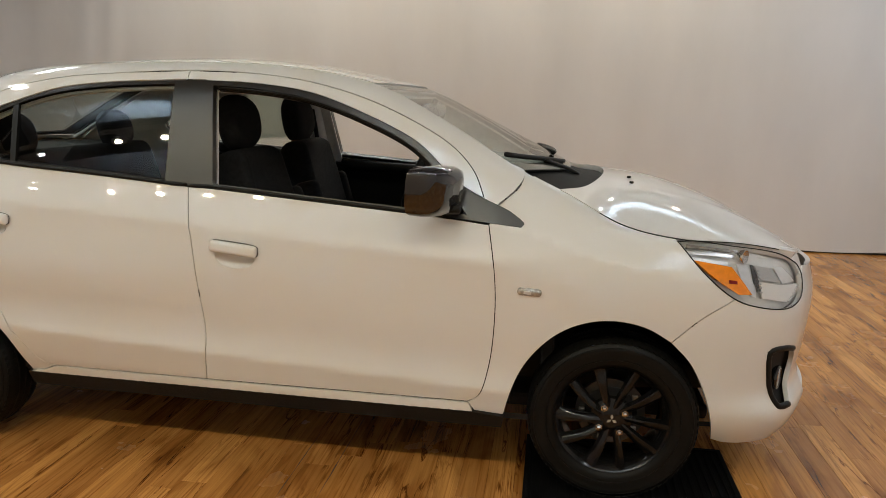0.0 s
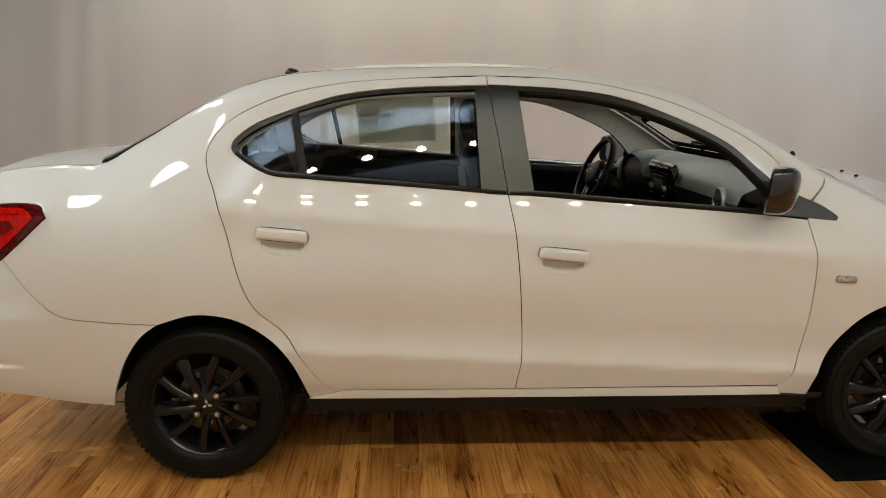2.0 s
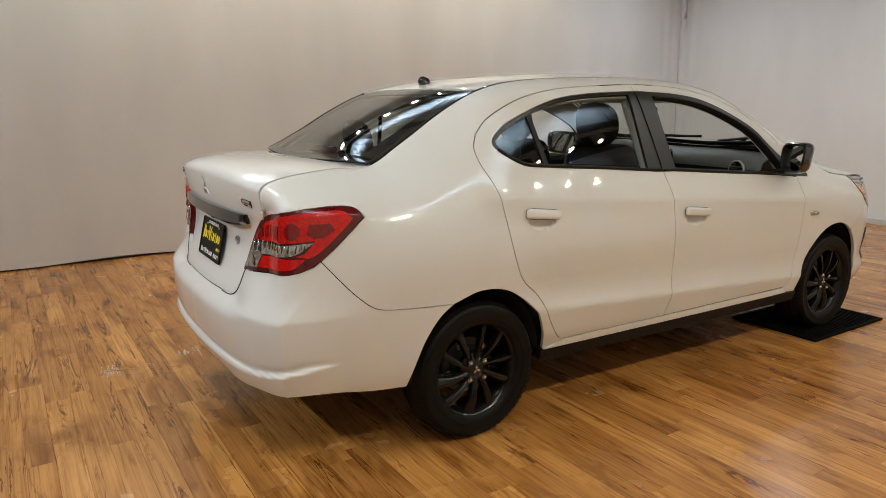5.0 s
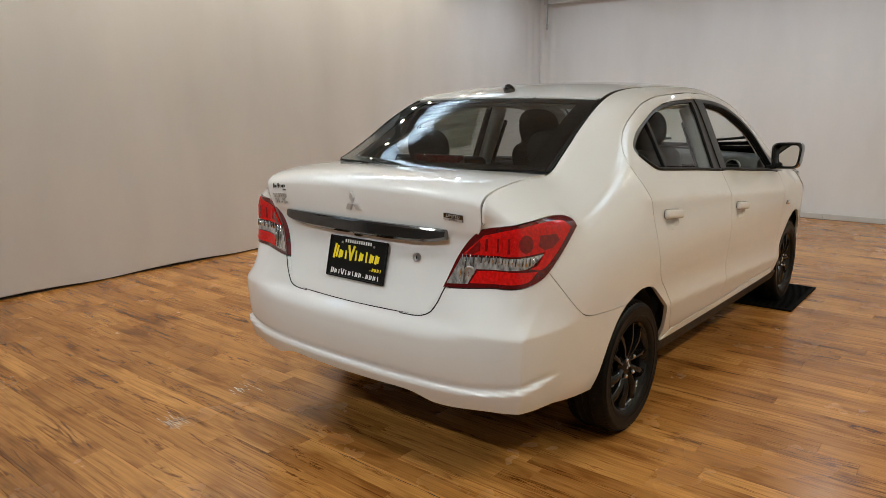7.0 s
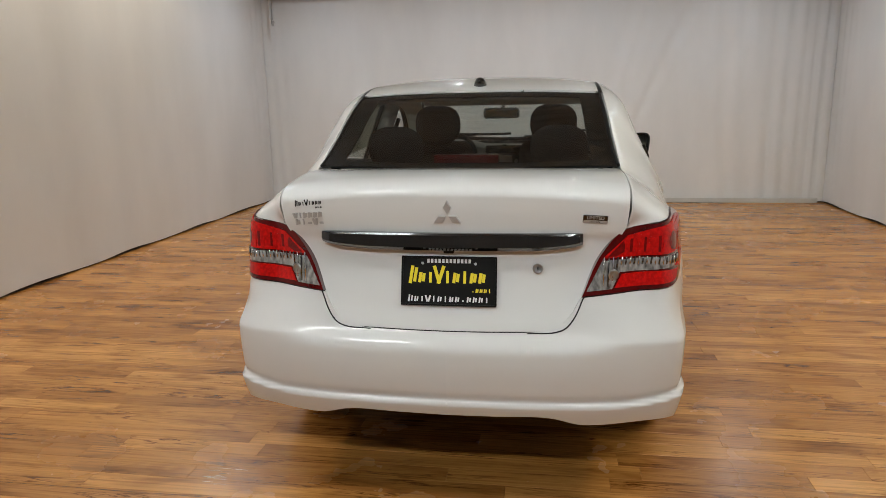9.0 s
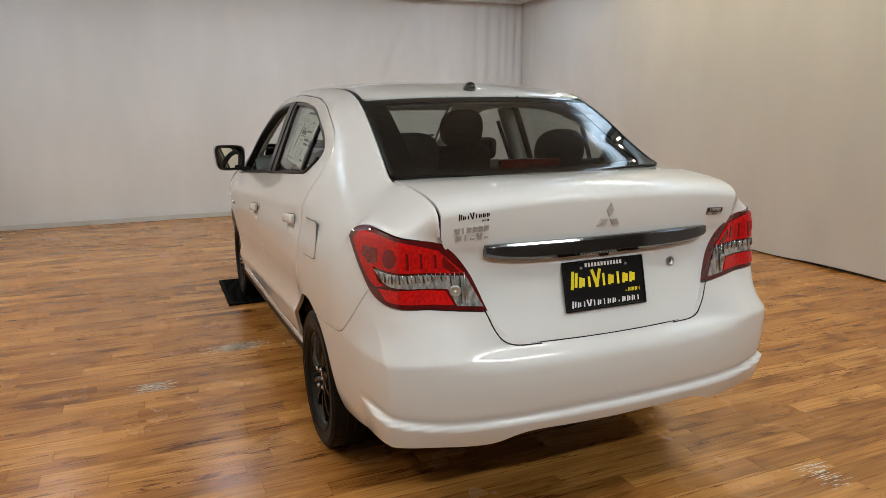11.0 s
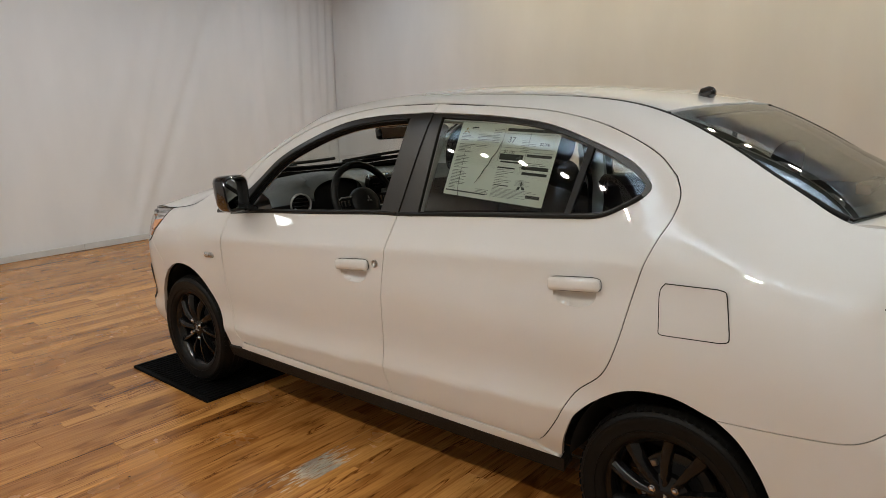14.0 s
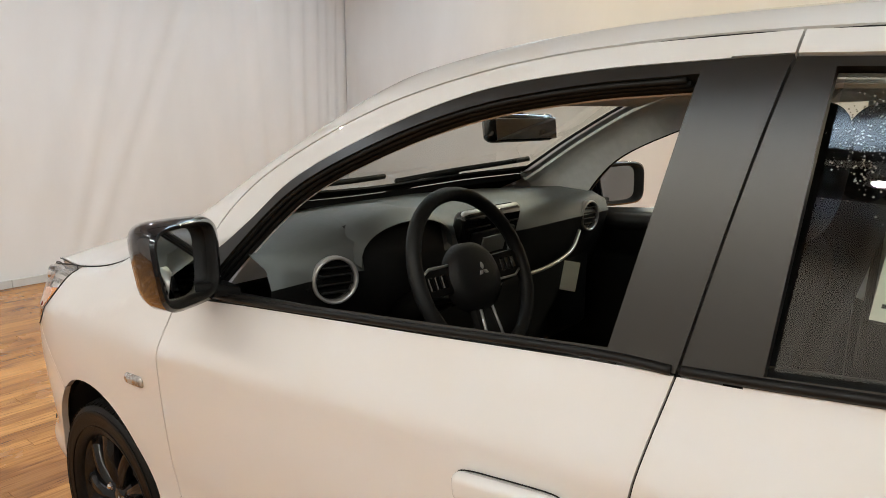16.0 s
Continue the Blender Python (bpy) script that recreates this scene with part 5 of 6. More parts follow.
mark_row("printed_bar", pm @ pose(0, .066, .002), [("b", 1)] * 12, .0125, .013, WHITE, plate)
mark_row("printed_shape", pm @ pose(-.004, .011, .002), [("o", 1.75), ("o", 1), ("i", 1), ("w", 1.8), ("i", 1.2), ("o", 1), ("i", 1.2), ("o", 1), ("o", 1)], .0285, .034, YELLOW, plate, .26)
mark_row("printed_shape", pm @ pose(.108, -.03, .002), [("i", .3), ("o", 1), ("o", 1), ("o", 1), ("i", 1)], .0135, .013, YELLOW, plate, .26)
mark_row("printed_shape", pm @ pose(0, -.06, .002), [("o", 1.3), ("o", 1), ("i", 1), ("w", 1.3), ("i", 1.1), ("o", 1), ("i", 1.1), ("o", 1), ("o", 1), ("i", .3), ("o", 1), ("o", 1), ("o", 1), ("i", 1)], .0195, .0175, WHITE, plate, .26)
for m, kinds, pitch, h, mat_, thick, depth in SCRIPTS:
    mark_row("badge_stroke" if mat_ is SILVER else "sticker_stroke", m, kinds, pitch, h, mat_, boot, thick, depth)
for sx in (-.088, .088):
    part("screw", disc(.005, .004, .004, pm @ pose(sx, .058, .003), 12), STEEL, plate)

# fuel flap
panel("fuel_flap", [line([(-1.25, .95), (-1.39, .955)], [(-1.39, .955), (-1.41, .95), (-1.415, .935)], [(-1.415, .935), (-1.43, .845)], [(-1.43, .845), (-1.43, .825), (-1.41, .817)], [(-1.41, .817), (-1.265, .808)], [(-1.265, .808), (-1.245, .81), (-1.242, .83)], [(-1.242, .83), (-1.237, .93), (-1.25, .95)], n=4)], skin, SEAL, car, out=.0006, gap=-.0015, rim=0, step=.025, both=False)
panel("fuel_flap", [line([(-1.25, .95), (-1.39, .955)], [(-1.39, .955), (-1.41, .95), (-1.415, .935)], [(-1.415, .935), (-1.43, .845)], [(-1.43, .845), (-1.43, .825), (-1.41, .817)], [(-1.41, .817), (-1.265, .808)], [(-1.265, .808), (-1.245, .81), (-1.242, .83)], [(-1.242, .83), (-1.237, .93), (-1.25, .95)], n=4)], skin, PAINT, car, "white fuel filler flap", out=.0018, gap=.0015, rim=.002, step=.025, both=False)


def side_frame(s, z, sg, out=0.0):
    """A frame standing on the skin: x to the right of one who faces it, y up, z outwards."""
    f = lambda a, b: Vector(skin(a, b, 0) * [1, sg, 1])
    a = (f(s - sg * .02, z) - f(s + sg * .02, z)).normalized()
    b = (f(s, z + .02) - f(s, z - .02)).normalized()
    n = a.cross(b).normalized()
    if n.y * sg < 0:
        n = -n
    b = n.cross(a)
    return Matrix.Translation(f(s, z) + n * out) @ Matrix((a, b, n)).transposed().to_4x4()


# handles, markers, mirrors
for k, sg in enumerate((1, -1)):
    for own, s0, z0, tilt in ((front_doors[k], -.025, .831, -6), (rear_doors[k], -.976, .903, -6)):
        m = side_frame(s0, z0, sg) @ pose(0, 0, 0, 0, 0, -sg * tilt)
        handle = part("door_handle", cube(.172, .041, .026, m @ pose(0, .004, .011), .0125, 5), PAINT, own, "white pull handle", True, 50)
        # thin dark ring drawn for the shadow line around the handle
        ring = [m @ Vector((.0875 * math.copysign(abs(math.cos(a)) ** .35, math.cos(a)), .004 + .022 * math.copysign(abs(math.sin(a)) ** .5, math.sin(a)), .0035)) for a in np.linspace(0, 2 * math.pi, 41)[:-1]]
        raw("handle_gap", *tube(ring, .0011, 5, True), SEAL, own[k] if isinstance(own, list) else own)
    if sg > 0:
        m = side_frame(-.142, .853, sg)
        raw("door_lock", *lathe([(.014, 0), (.0145, .005), (.01, .007), (.009, .003), (0, .003), (0, 0)], m @ pose(0, 0, 0, 90), 20), STEEL, front_doors[k])
    m = side_frame(.983, .737, sg) @ pose(0, 0, 0, 0, 0, 4 * sg)
    repeater = part("side_repeater", cube(.08, .028, .024, m @ pose(0, 0, -.003), .0115, 4), CLEAR, car, "small clear side indicator", True, 50)
    part("bulb", cube(.025, .012, .004, m @ pose(-.006, 0, .008), .002), SILVER, repeater)

# wing mirrors
for k, sg in enumerate((1, -1)):
    mirror = thing("wing_mirror", "", "")
    mirror.parent = car
    tagged(mirror, "gloss black wing mirror")
    c = Vector((.69, sg * .885, 1.06))
    prof = [(-.05, .086, .072), (-.046, .093, .078), (-.012, .098, .081), (.016, .094, .078), (.04, .08, .067), (.056, .054, .046), (.061, .022, .018)]
    vs, fs = [], []
    n = 36
    for dx, hy, hz in prof:
        for i in range(n):
            a = 2 * math.pi * i / n
            ca, sa = math.cos(a), math.sin(a)
            y, z = (math.copysign(abs(q) ** .45, q) * h for q, h in ((ca, hy), (sa, hz)))
            y *= 1 + .08 * z / .08
            vs.append((c.x + dx * .9 - (.34 + 6 * max(-.016 - dx, 0)) * y + .12 * z, c.y + sg * y, c.z + z + .06 * y))
    for i in range(len(prof) - 1):
        for j in range(n):
            a, b = i * n + j, i * n + (j + 1) % n
            fs.append((a, b, b + n, a + n) if sg > 0 else (a, a + n, b + n, b))
    fs.append(tuple(range((len(prof) - 1) * n, len(prof) * n)))
    raw("shell", vs, fs, GLOSS, mirror, "gloss black mirror shell", sharp=60)
    mid = sum((Vector(v) for v in vs[:n]), Vector()) / n
    rimv = [mid + (Vector(v) - mid) * k + Vector((d, 0, 0)) for k, d in ((1, 0), (.91, .004), (.885, .036)) for v in vs[:n]]
    raw("bezel", rimv, [(r * n + i, r * n + (i + 1) % n, (r + 1) * n + (i + 1) % n, (r + 1) * n + i) for r in (0, 1) for i in range(n)], TRIM, mirror, "black plastic bezel")
    raw("mirror_glass", [mid + (Vector(v) - mid) * .89 + Vector((.03, 0, 0)) for v in vs[:n]], [tuple(range(n))], MIRROR, mirror, "mirror glass", smooth=False)
    part("foot", cube(.075, .12, .028, pose(.715, sg * .815, .99, sg * 14, 0, sg * -8), .011, 3), TRIM, mirror, "", True)

# windscreen wipers, washer jets, aerial
for y0, y1, lift in ((-.12, -.6, .0), (.52, -.02, .002)):
    wiper = thing("wiper", "", "")
    wiper.parent = car
    tagged(wiper, "black windscreen wiper")
    pts = [top(ws_low(y) - .03 - .05 * u, y, lift + .006) for u, y in zip(np.linspace(0, 1, 14), np.linspace(y0, y1, 14))]
    raw("blade", *tube(pts, .0095, 6), SEAL, wiper)
    arm = [top(ws_low(y0) + .03, y0, -.02), top(ws_low(y0) - .01, y0 + .6 * (y1 - y0) * .3, -.006), top(ws_low(y0 * .5 + y1 * .5) - .05, (y0 + y1) / 2, lift + .002)]
    raw("arm", *tube(rom(arm, 6), .009, 6), SEAL, wiper)
for y in (-.2, -.3):
    part("washer_jet", cube(.016, .01, .009, Matrix.Translation(top(1.34, y, .005)), .003), SEAL, car)
raw("aerial_base", *tube([top(-1.035, 0, -.004), top(-1.037, 0, .008), top(-1.055, 0, .019), top(-1.066, 0, .026), top(-1.07, 0, .029)], [.03, .029, .024, .016, .006], 12), PIANO, car, "black roof aerial base")

# wheels
R, HUB = .287, .287


def wheel_parts(w):
    tyre = [(.197, -.082), (.21, -.088), (.235, -.092), (.258, -.09), (.274, -.082), (.283, -.068), (.2865, -.04), (.2868, -.012), (.2868, .012), (.2865, .04), (.283, .068), (.274, .082), (.262, .0895), (.252, .0915), (.25, .0905), (.235, .092), (.21, .088), (.197, .082), (.19, .07), (.19, -.07)]
    raw("tyre", *lathe(tyre, n=72), RUBBER, w, "black road tyre", sharp=50)
    for h in (-.033, 0, .033):
        raw("tread_groove", *lathe([(.2874, h - .004), (.2874, h + .004), (.283, h + .004), (.283, h - .004)], n=64), SEAL, w)
    n = 72
    vs, fs = [], []
    for i in range(n):
        a0 = 2 * math.pi * i / n
        for side_ in (-1, 1):
            k = len(vs)
            for lift in (-.004, .0022):
                for da, rr, h in ((0, .2866, .04), (.055, .2866, .04), (.072, .2765, .081), (.017, .2765, .081)):
                    vs.append(((rr + lift) * math.cos(a0 + da), side_ * (h + (lift if h > .05 else 0)), (rr + lift) * math.sin(a0 + da)))
            fs += [(k + 4, k + 5, k + 6, k + 7)] + [(k + q, k + (q + 1) % 4, k + 4 + (q + 1) % 4, k + 4 + q) for q in range(4)]
    tagged(raw("tread", vs, fs, RUBBER, w, smooth=False), kind="stuff")
    for r_, h_ in ((.262, .0905), (.222, .0915)):
        raw("sidewall_ring", *lathe([(r_ - .002, h_ - .002), (r_, h_ + .0012), (r_ + .002, h_ - .002)], n=64), RUBBER, w)
    rim = [(.2, .079), (.204, .083), (.207, .08), (.2, .07), (.188, .05), (.178, .03), (.172, -.05), (.19, -.075), (.2, -.08), (.196, -.082), (.168, -.055), (.166, .03), (.176, .055), (.189, .071)]
    raw("rim", *lathe(rim, n=72), RIM, w, "satin black alloy rim", sharp=35)
    for k in range(10):
        a = 2 * math.pi * k / 10
        vs, fs = [], []
        m = 9
        for i in range(m):
            u = i / (m - 1)
            r = .035 + .158 * u
            sweep = a + (.15 if k % 2 else .06) * (u - .2)
            wid = (.011 + .007 * u) if k % 2 else (.013 + .011 * u * u)
            hgt = .062 + .012 * math.sin(math.pi * min(u * 1.1, 1)) + .006 * u
            t = Vector((math.cos(sweep), 0, math.sin(sweep)))
            nn = Vector((-math.sin(sweep), 0, math.cos(sweep)))
            p = t * r
            for dw, h in ((-wid, hgt - .03), (-wid * .85, hgt - .002), (-wid * .35, hgt), (wid * .55, hgt - .006), (wid, hgt - .016), (wid, hgt - .03)):
                q = p + nn * dw
                vs.append((q.x, h, q.z))
        for i in range(m - 1):
            for j in range(6):
                x, y = i * 6 + j, i * 6 + (j + 1) % 6
                fs.append((x, y, y + 6, x + 6))
        fs.append(tuple(range((m - 1) * 6, m * 6)))
        raw("spoke", vs, fs, RIM, w, sharp=40)
    raw("hub", *lathe([(.0, .066), (.03, .0665), (.034, .064), (.05, .058), (.07, .05), (.072, .03), (0, .03)], n=40), RIM, w, sharp=40)
    diamond_badge("cap_badge", pose(0, .0668, 0, -90, 0, 0) @ pose(0, 0, 0, 0, 0, 180), .02, SILVER, w, .002)
    for k in range(4):
        a = radians(45 + 90 * k + 12)
        bm = bmesh.new()
        bmesh.ops.create_cone(bm, cap_ends=True, segments=6, radius1=.0115, radius2=.0105, depth=.02, matrix=pose(.05 * math.cos(a), .064, .05 * math.sin(a), 90))
        bmesh.ops.create_uvsphere(bm, u_segments=10, v_segments=6, radius=.009, matrix=pose(.05 * math.cos(a), .074, .05 * math.sin(a)))
        part("lug_nut", bm, CHROME, w, "chrome wheel nut", True)
    raw("brake_disc", *lathe([(.05, -.005), (.118, -.005), (.118, -.025), (.05, -.025)], n=40), DISC, w, "dark iron brake disc", sharp=40)
    part("brake_drum", disc(.09, .085, .06, pose(0, -.03, 0, 90), 32), DARK, w)
    for k in range(5):
        a = 2 * math.pi * k / 5
        part("brake_bolt", cube(.02, .014, .02, pose(.098 * math.cos(a), .004, .098 * math.sin(a), 0, 0, 0), .003), STEEL, w)


wheel = thing("wheel", "", "")
wheel.parent = car
tagged(wheel, "black alloy wheel with chrome nuts")
wheel_parts(wheel)
TRACK = .714
wheel.matrix_basis = pose(1.275, TRACK, HUB)
copy_thing(wheel, pose(-1.275, TRACK, HUB, 0, 25, 0))
copy_thing(wheel, pose(1.275, -TRACK, HUB, 0, 0, 180))
copy_thing(wheel, pose(-1.275, -TRACK, HUB, 0, 10, 180))

# arch liners
for x, r0 in ((1.275, .352), (-1.275, .338)):
    for sg in (1, -1):
        vs, fs = [], []
        n = 30
        for i in range(n + 1):
            a = radians(2 + 176 * i / n)
            for y in (.765, .72, .5):
                rr = r0 if y < .75 else r0 - .004
                vs.append((x + rr * math.cos(a), sg * y, HUB + .012 + rr * math.sin(a)))
        for i in range(n):
            for j in range(2):
                k = i * 3 + j
                fs.append((k, k + 1, k + 4, k + 3))
        c = len(vs)
        vs.append((x, sg * .5, HUB))
        for i in range(n):
            fs.append((i * 3 + 2, i * 3 + 5, c))
        raw("arch_liner", vs, fs, LINER, car, "black felt wheel arch liner")

# inner shell, floor pan
shell = line([(-2.2, .32), (-1.62, .27), (1.62, .25), (2.2, .27)], [(2.2, .27), (2.1, .64)], [(2.1, .64), (1.55, .68), (1.4, .8), (.95, .92), (.6, .94), (0, .98), (-.6, 1.0), (-1.3, 1.0), (-1.9, 1.0), (-2.2, .95)], [(-2.2, .95), (-2.4, .6)], [(-2.4, .6), (-2.2, .32)], n=6)
holes = [[np.array((x + .362 * math.cos(a), .3 + .352 * math.sin(a))) for a in np.linspace(0, 2 * math.pi, 40)[:-1]] for x in (1.27, -1.27)]
holes = [[np.array((q[0], max(q[1], .275))) for q in h] for h in holes]
panel("inner_shell", [shell] + holes, skin, DARK, car, "dark inner structure behind the panels", out=-.03, rim=0, gap=0, step=.06)
raw("inner_rail", *tube([(-2.06 + .17 * y * y, y, .6) for y in np.linspace(-.6, .6, 12)], .03, 8), DARK, car)
part("floor_pan", cube(3.3, 1.02, .06, pose(0, 0, .215), .02), DARK, car, "dark underbody")
part("floor_pan", cube(1.62, 1.44, .06, pose(0, 0, .235), .02), DARK, car)
part("boot_floor", cube(.7, .98, .1, pose(-1.62, 0, .4), .03), DARK, car)
part("bulkhead", cube(.05, 1.4, .55, pose(1.05, 0, .6), .01), DARK, car)
part("engine_tray", cube(.8, 1.0, .3, pose(1.5, 0, .5), .05), DARK, car)
raw("tow_eye", *tube([(-2.06, 0, .36), (-2.09, 0, .345), (-2.1, 0, .33), (-2.08, 0, .325)], .006, 8), STEEL, car)
part("bumper_back", cube(.1, 1.1, .15, pose(-2.05, 0, .49), .02), DARK, car)

# ---- cabin ----
LIN_F = line([(-.165, 1.379), (-.122, 1.047)], [(-.122, 1.047), (-.12, .82)], [(-.12, .82), (.78, .82)], [(.78, .82), (.765, .974)], [(.765, .974), (.70, 1.06), (.575, 1.18), (.38, 1.275), (.19, 1.337), (.0, 1.368), (-.165, 1.379)], n=6)
LIN_R = line([(-.29, 1.386), (-.272, .82)], [(-.272, .82), (-1.0, .82)], [(-1.0, .82), (-1.02, 1.12)], [(-1.02, 1.12), (-1.09, 1.155), (-1.131, 1.187), (-1.132, 1.204)], [(-1.132, 1.204), (-1.08, 1.243), (-.937, 1.306), (-.777, 1.351), (-.581, 1.375), (-.29, 1.386)], n=6)
panel("pillar_lining", [line(edge_line(-1.6, .93, 40), [(.93, 1.12), (.92, .8)], [(.92, .8), (-1.6, .8)], [(-1.6, .8), (-1.6, EDGE(-1.6)[1])], n=2), LIN_R, LIN_F], skin, LINING, car, "pale grey pillar lining", out=-.045, rim=.01, gap=0, step=.05, inward=True)
panel("headlining", [cross_panel(lambda y: ws_top(y) + .05, lambda y: rg_top(y) - .02, .03)], top, LINING, car, "pale grey headlining", both=False, out=-.04, rim=.01, gap=0, step=.07, inward=True)
panel("door_card", [line([(-.16, .35), (.85, .35)], [(.85, .35), (.86, .93)], [(.86, .93), (.6, .96), (.2, .995), (-.16, 1.02)], [(-.16, 1.02), (-.16, .35)], n=4)], skin, DASH, front_doors, "dark grey plastic door lining", out=-.075, rim=.02, gap=0, step=.07, inward=True)
panel("door_card", [line([(-.85, .38), (-.2, .35)], [(-.2, .35), (-.22, 1.025)], [(-.22, 1.025), (-.6, 1.055), (-1.1, 1.1)], [(-1.1, 1.1), (-1.05, .7), (-.85, .38)], n=4)], skin, DASH, rear_doors, "dark grey plastic door lining", out=-.075, rim=.02, gap=0, step=.07, inward=True)
for k, sg in enumerate((1, -1)):
    raw("belt_shelf", *tube([skin(s, BELT(s) * 0 + (.985 - .055 * (s + .16)), -.058) * [1, sg, 1] for s in np.linspace(-.12, .84, 16)], .032, 8), DASH, front_doors[k])
    raw("belt_shelf", *tube([skin(s, 1.01 - .085 * (s + .2), -.062) * [1, sg, 1] for s in np.linspace(-1.1, -.22, 16)], .032, 8), DASH, rear_doors[k])
    raw("pillar_cover", *tube([skin(s, z, -.06) * [1, sg, 1] for s, z in ((-.2, .8), (-.225, 1.0), (-.24, 1.2), (-.255, 1.36))], .045, 10), LINING, car)
    raw("seat_belt", *tube([skin(s, z, -.12) * [1, sg, 1] for s, z in ((-.225, 1.28), (-.22, 1.0), (-.2, .6))], .012, 6), SEAL, car)


def cushion(name, sx, sy, sz, m, mat, parent, r=.05, label="", bend=None):
    bm = cube(sx, sy, sz, Matrix(), r, 5)
    for v in bm.verts:
        if bend:
            v.co = bend(v.co)
    bmesh.ops.transform(bm, matrix=m, verts=bm.verts)
    return part(name, bm, mat, parent, label, True, 60)


def pillow(name, sx, sy, sz, m, mat, parent, p=2.7, curl=0.0):
    """A stuffed block with rounded corners; curl bends its sides forwards."""
    bm = bmesh.new()
    bmesh.ops.create_uvsphere(bm, u_segments=32, v_segments=18, radius=1)
    for v in bm.verts:
        k = sum(abs(c) ** p for c in v.co) ** (-1 / p)
        v.co = Vector((v.co.x * k * sx / 2, v.co.y * k * sy / 2, v.co.z * k * sz / 2))
        v.co.x += curl * (2 * v.co.y / sy) ** 2
    bmesh.ops.transform(bm, matrix=m, verts=bm.verts)
    return part(name, bm, mat, parent, "", True, 60)


def front_seat(y):
    o = thing("front_seat", "", "")
    o.parent = car
    tagged(o, "charcoal cloth bucket seat with headrest")
    lean = pose(-.08, y, .60, 0, -15, 0)
    cushion("seat_cushion", .52, .50, .17, pose(.14, y, .52, 0, -7, 0), FABRIC, o, .06)
    cushion("backrest", .15, .48, .62, lean @ pose(0, 0, .24), FABRIC, o, .06, bend=lambda c: Vector((c.x + .05 * (abs(c.y) / .24) ** 3, c.y * (1 - .28 * max(c.z - .05, 0) / .3), c.z)))
    cushion("side_bolster", .13, .07, .42, lean @ pose(.06, .215, .14, 0, 0, 12), FABRIC, o, .03)
    cushion("side_bolster", .13, .07, .42, lean @ pose(.06, -.215, .14, 0, 0, -12), FABRIC, o, .03)
    pillow("headrest", .115, .265, .225, lean @ pose(.02, 0, .655, 0, 8, 0), FABRIC, o, 2.6, .025)
    for dy in (-.05, .05):
        raw("headrest_post", *tube([lean @ Vector((.0, dy, .5)), lean @ Vector((.015, dy, .63))], .006, 8), STEEL, o)
    part("seat_base", cube(.45, .4, .16, pose(.1, y, .36), .02), TRIM, o)
    return o


front_seat(.335)
front_seat(-.335)
bench = thing("rear_seat", "", "")
bench.parent = car
tagged(bench, "charcoal cloth rear bench with low headrests")
cushion("seat_cushion", .52, 1.22, .18, pose(-.86, 0, .52, 0, -6, 0), FABRIC, bench, .06)
cushion("backrest", .15, 1.22, .56, pose(-1.17, 0, .83, 0, -18, 0), FABRIC, bench, .06)
for y in (-.36, .36):
    pillow("headrest", .1, .25, .2, pose(-1.24, y, 1.17, 0, -10, 0), FABRIC, bench, 2.5, .012)
part("parcel_shelf", cube(.44, 1.12, .03, pose(-1.5, 0, 1.085, 0, 0, 0), .01), DASH, car, "dark parcel shelf")
brake = part("brake_lamp", cube(.045, .255, .035, pose(-1.585, 0, 1.155), .008), REDDEEP, car, "red high brake lamp behind the rear window", True)

# dashboard
dash = thing("dashboard", "", "")
dash.parent = car
dash.location = (.085, 0, .035)
tagged(dash, "grey grained dashboard with round side vents")
vs, fs, low = [], [], []
ny = 68
prof = [(.98, 1.02), (.86, 1.02), (.72, 1.025), (.6, 1.015), (.545, .99), (.53, .95), (.545, .88), (.57, .8), (.62, .72), (.7, .66)]
for i in range(ny + 1):
    y = -.73 + 1.46 * i / ny
    hump = math.exp(-((y - .355) / .19) ** 4)
    mid = math.exp(-((y) / .14) ** 4)
    for j, (x, z) in enumerate(prof):
        f = 1 - abs(y / .745) ** 4 * .12
        dx = (.02 * mid - .02 * hump) if j > 2 else 0
        dz = .035 * hump * (1 if 2 <= j <= 4 else .4 if j == 1 else 0)
        vs.append((min(x + dx + .05 * (1 - f), 1.12 - .45 * y * y - .125), y, z + dz - .012 * (1 - f) * 3))
k = len(prof)
for i in range(ny):
    for j in range(k - 1):
        a = i * k + j
        recess = j > 2 and abs(-.73 + 1.46 * (i + .5) / ny - .355) < .135
        (low if j > 4 or recess else fs).append((a, a + 1, a + k + 1, a + k))


def used(faces):
    """The dashboard's points that these faces use, and the faces renumbered."""
    ids = sorted({q for f in faces for q in f})
    at = {q: n for n, q in enumerate(ids)}
    return [vs[q] for q in ids], [tuple(at[q] for q in f) for f in faces]


raw("dash_skin", *used(fs), DASHTOP, dash, "grey grained dashboard skin")
raw("dash_front", *used(low), DASH, dash, "black lower dashboard and instrument recess")
# ridged rubber round the front window openings
for k, sg in enumerate((1, -1)):
    edge = [(-.15, 1.37), (.0, 1.36), (.19, 1.33), (.38, 1.267), (.575, 1.172), (.70, 1.052), (.755, .985)]
    for d, out_, r in ((-.004, -.008, .005), (.001, -.02, .006), (.006, -.034, .007)):
        raw("door_seal", *tube([skin(s_ - d * .6, z_ - d * .8, out_) * [1, sg, 1] for s_, z_ in rom(edge, 8)], r, 6), SEAL, front_doors[k])
raw("glovebox_trim", *tube(rom([(.5, -.12, .822), (.505, -.3, .826), (.515, -.44, .852), (.535, -.52, .9)], 6), .0065, 8), SILVER, dash, "silver strip over the glovebox")
cushion("lower_panel", .18, 1.36, .3, pose(.66, 0, .68), DASH, dash, .04)
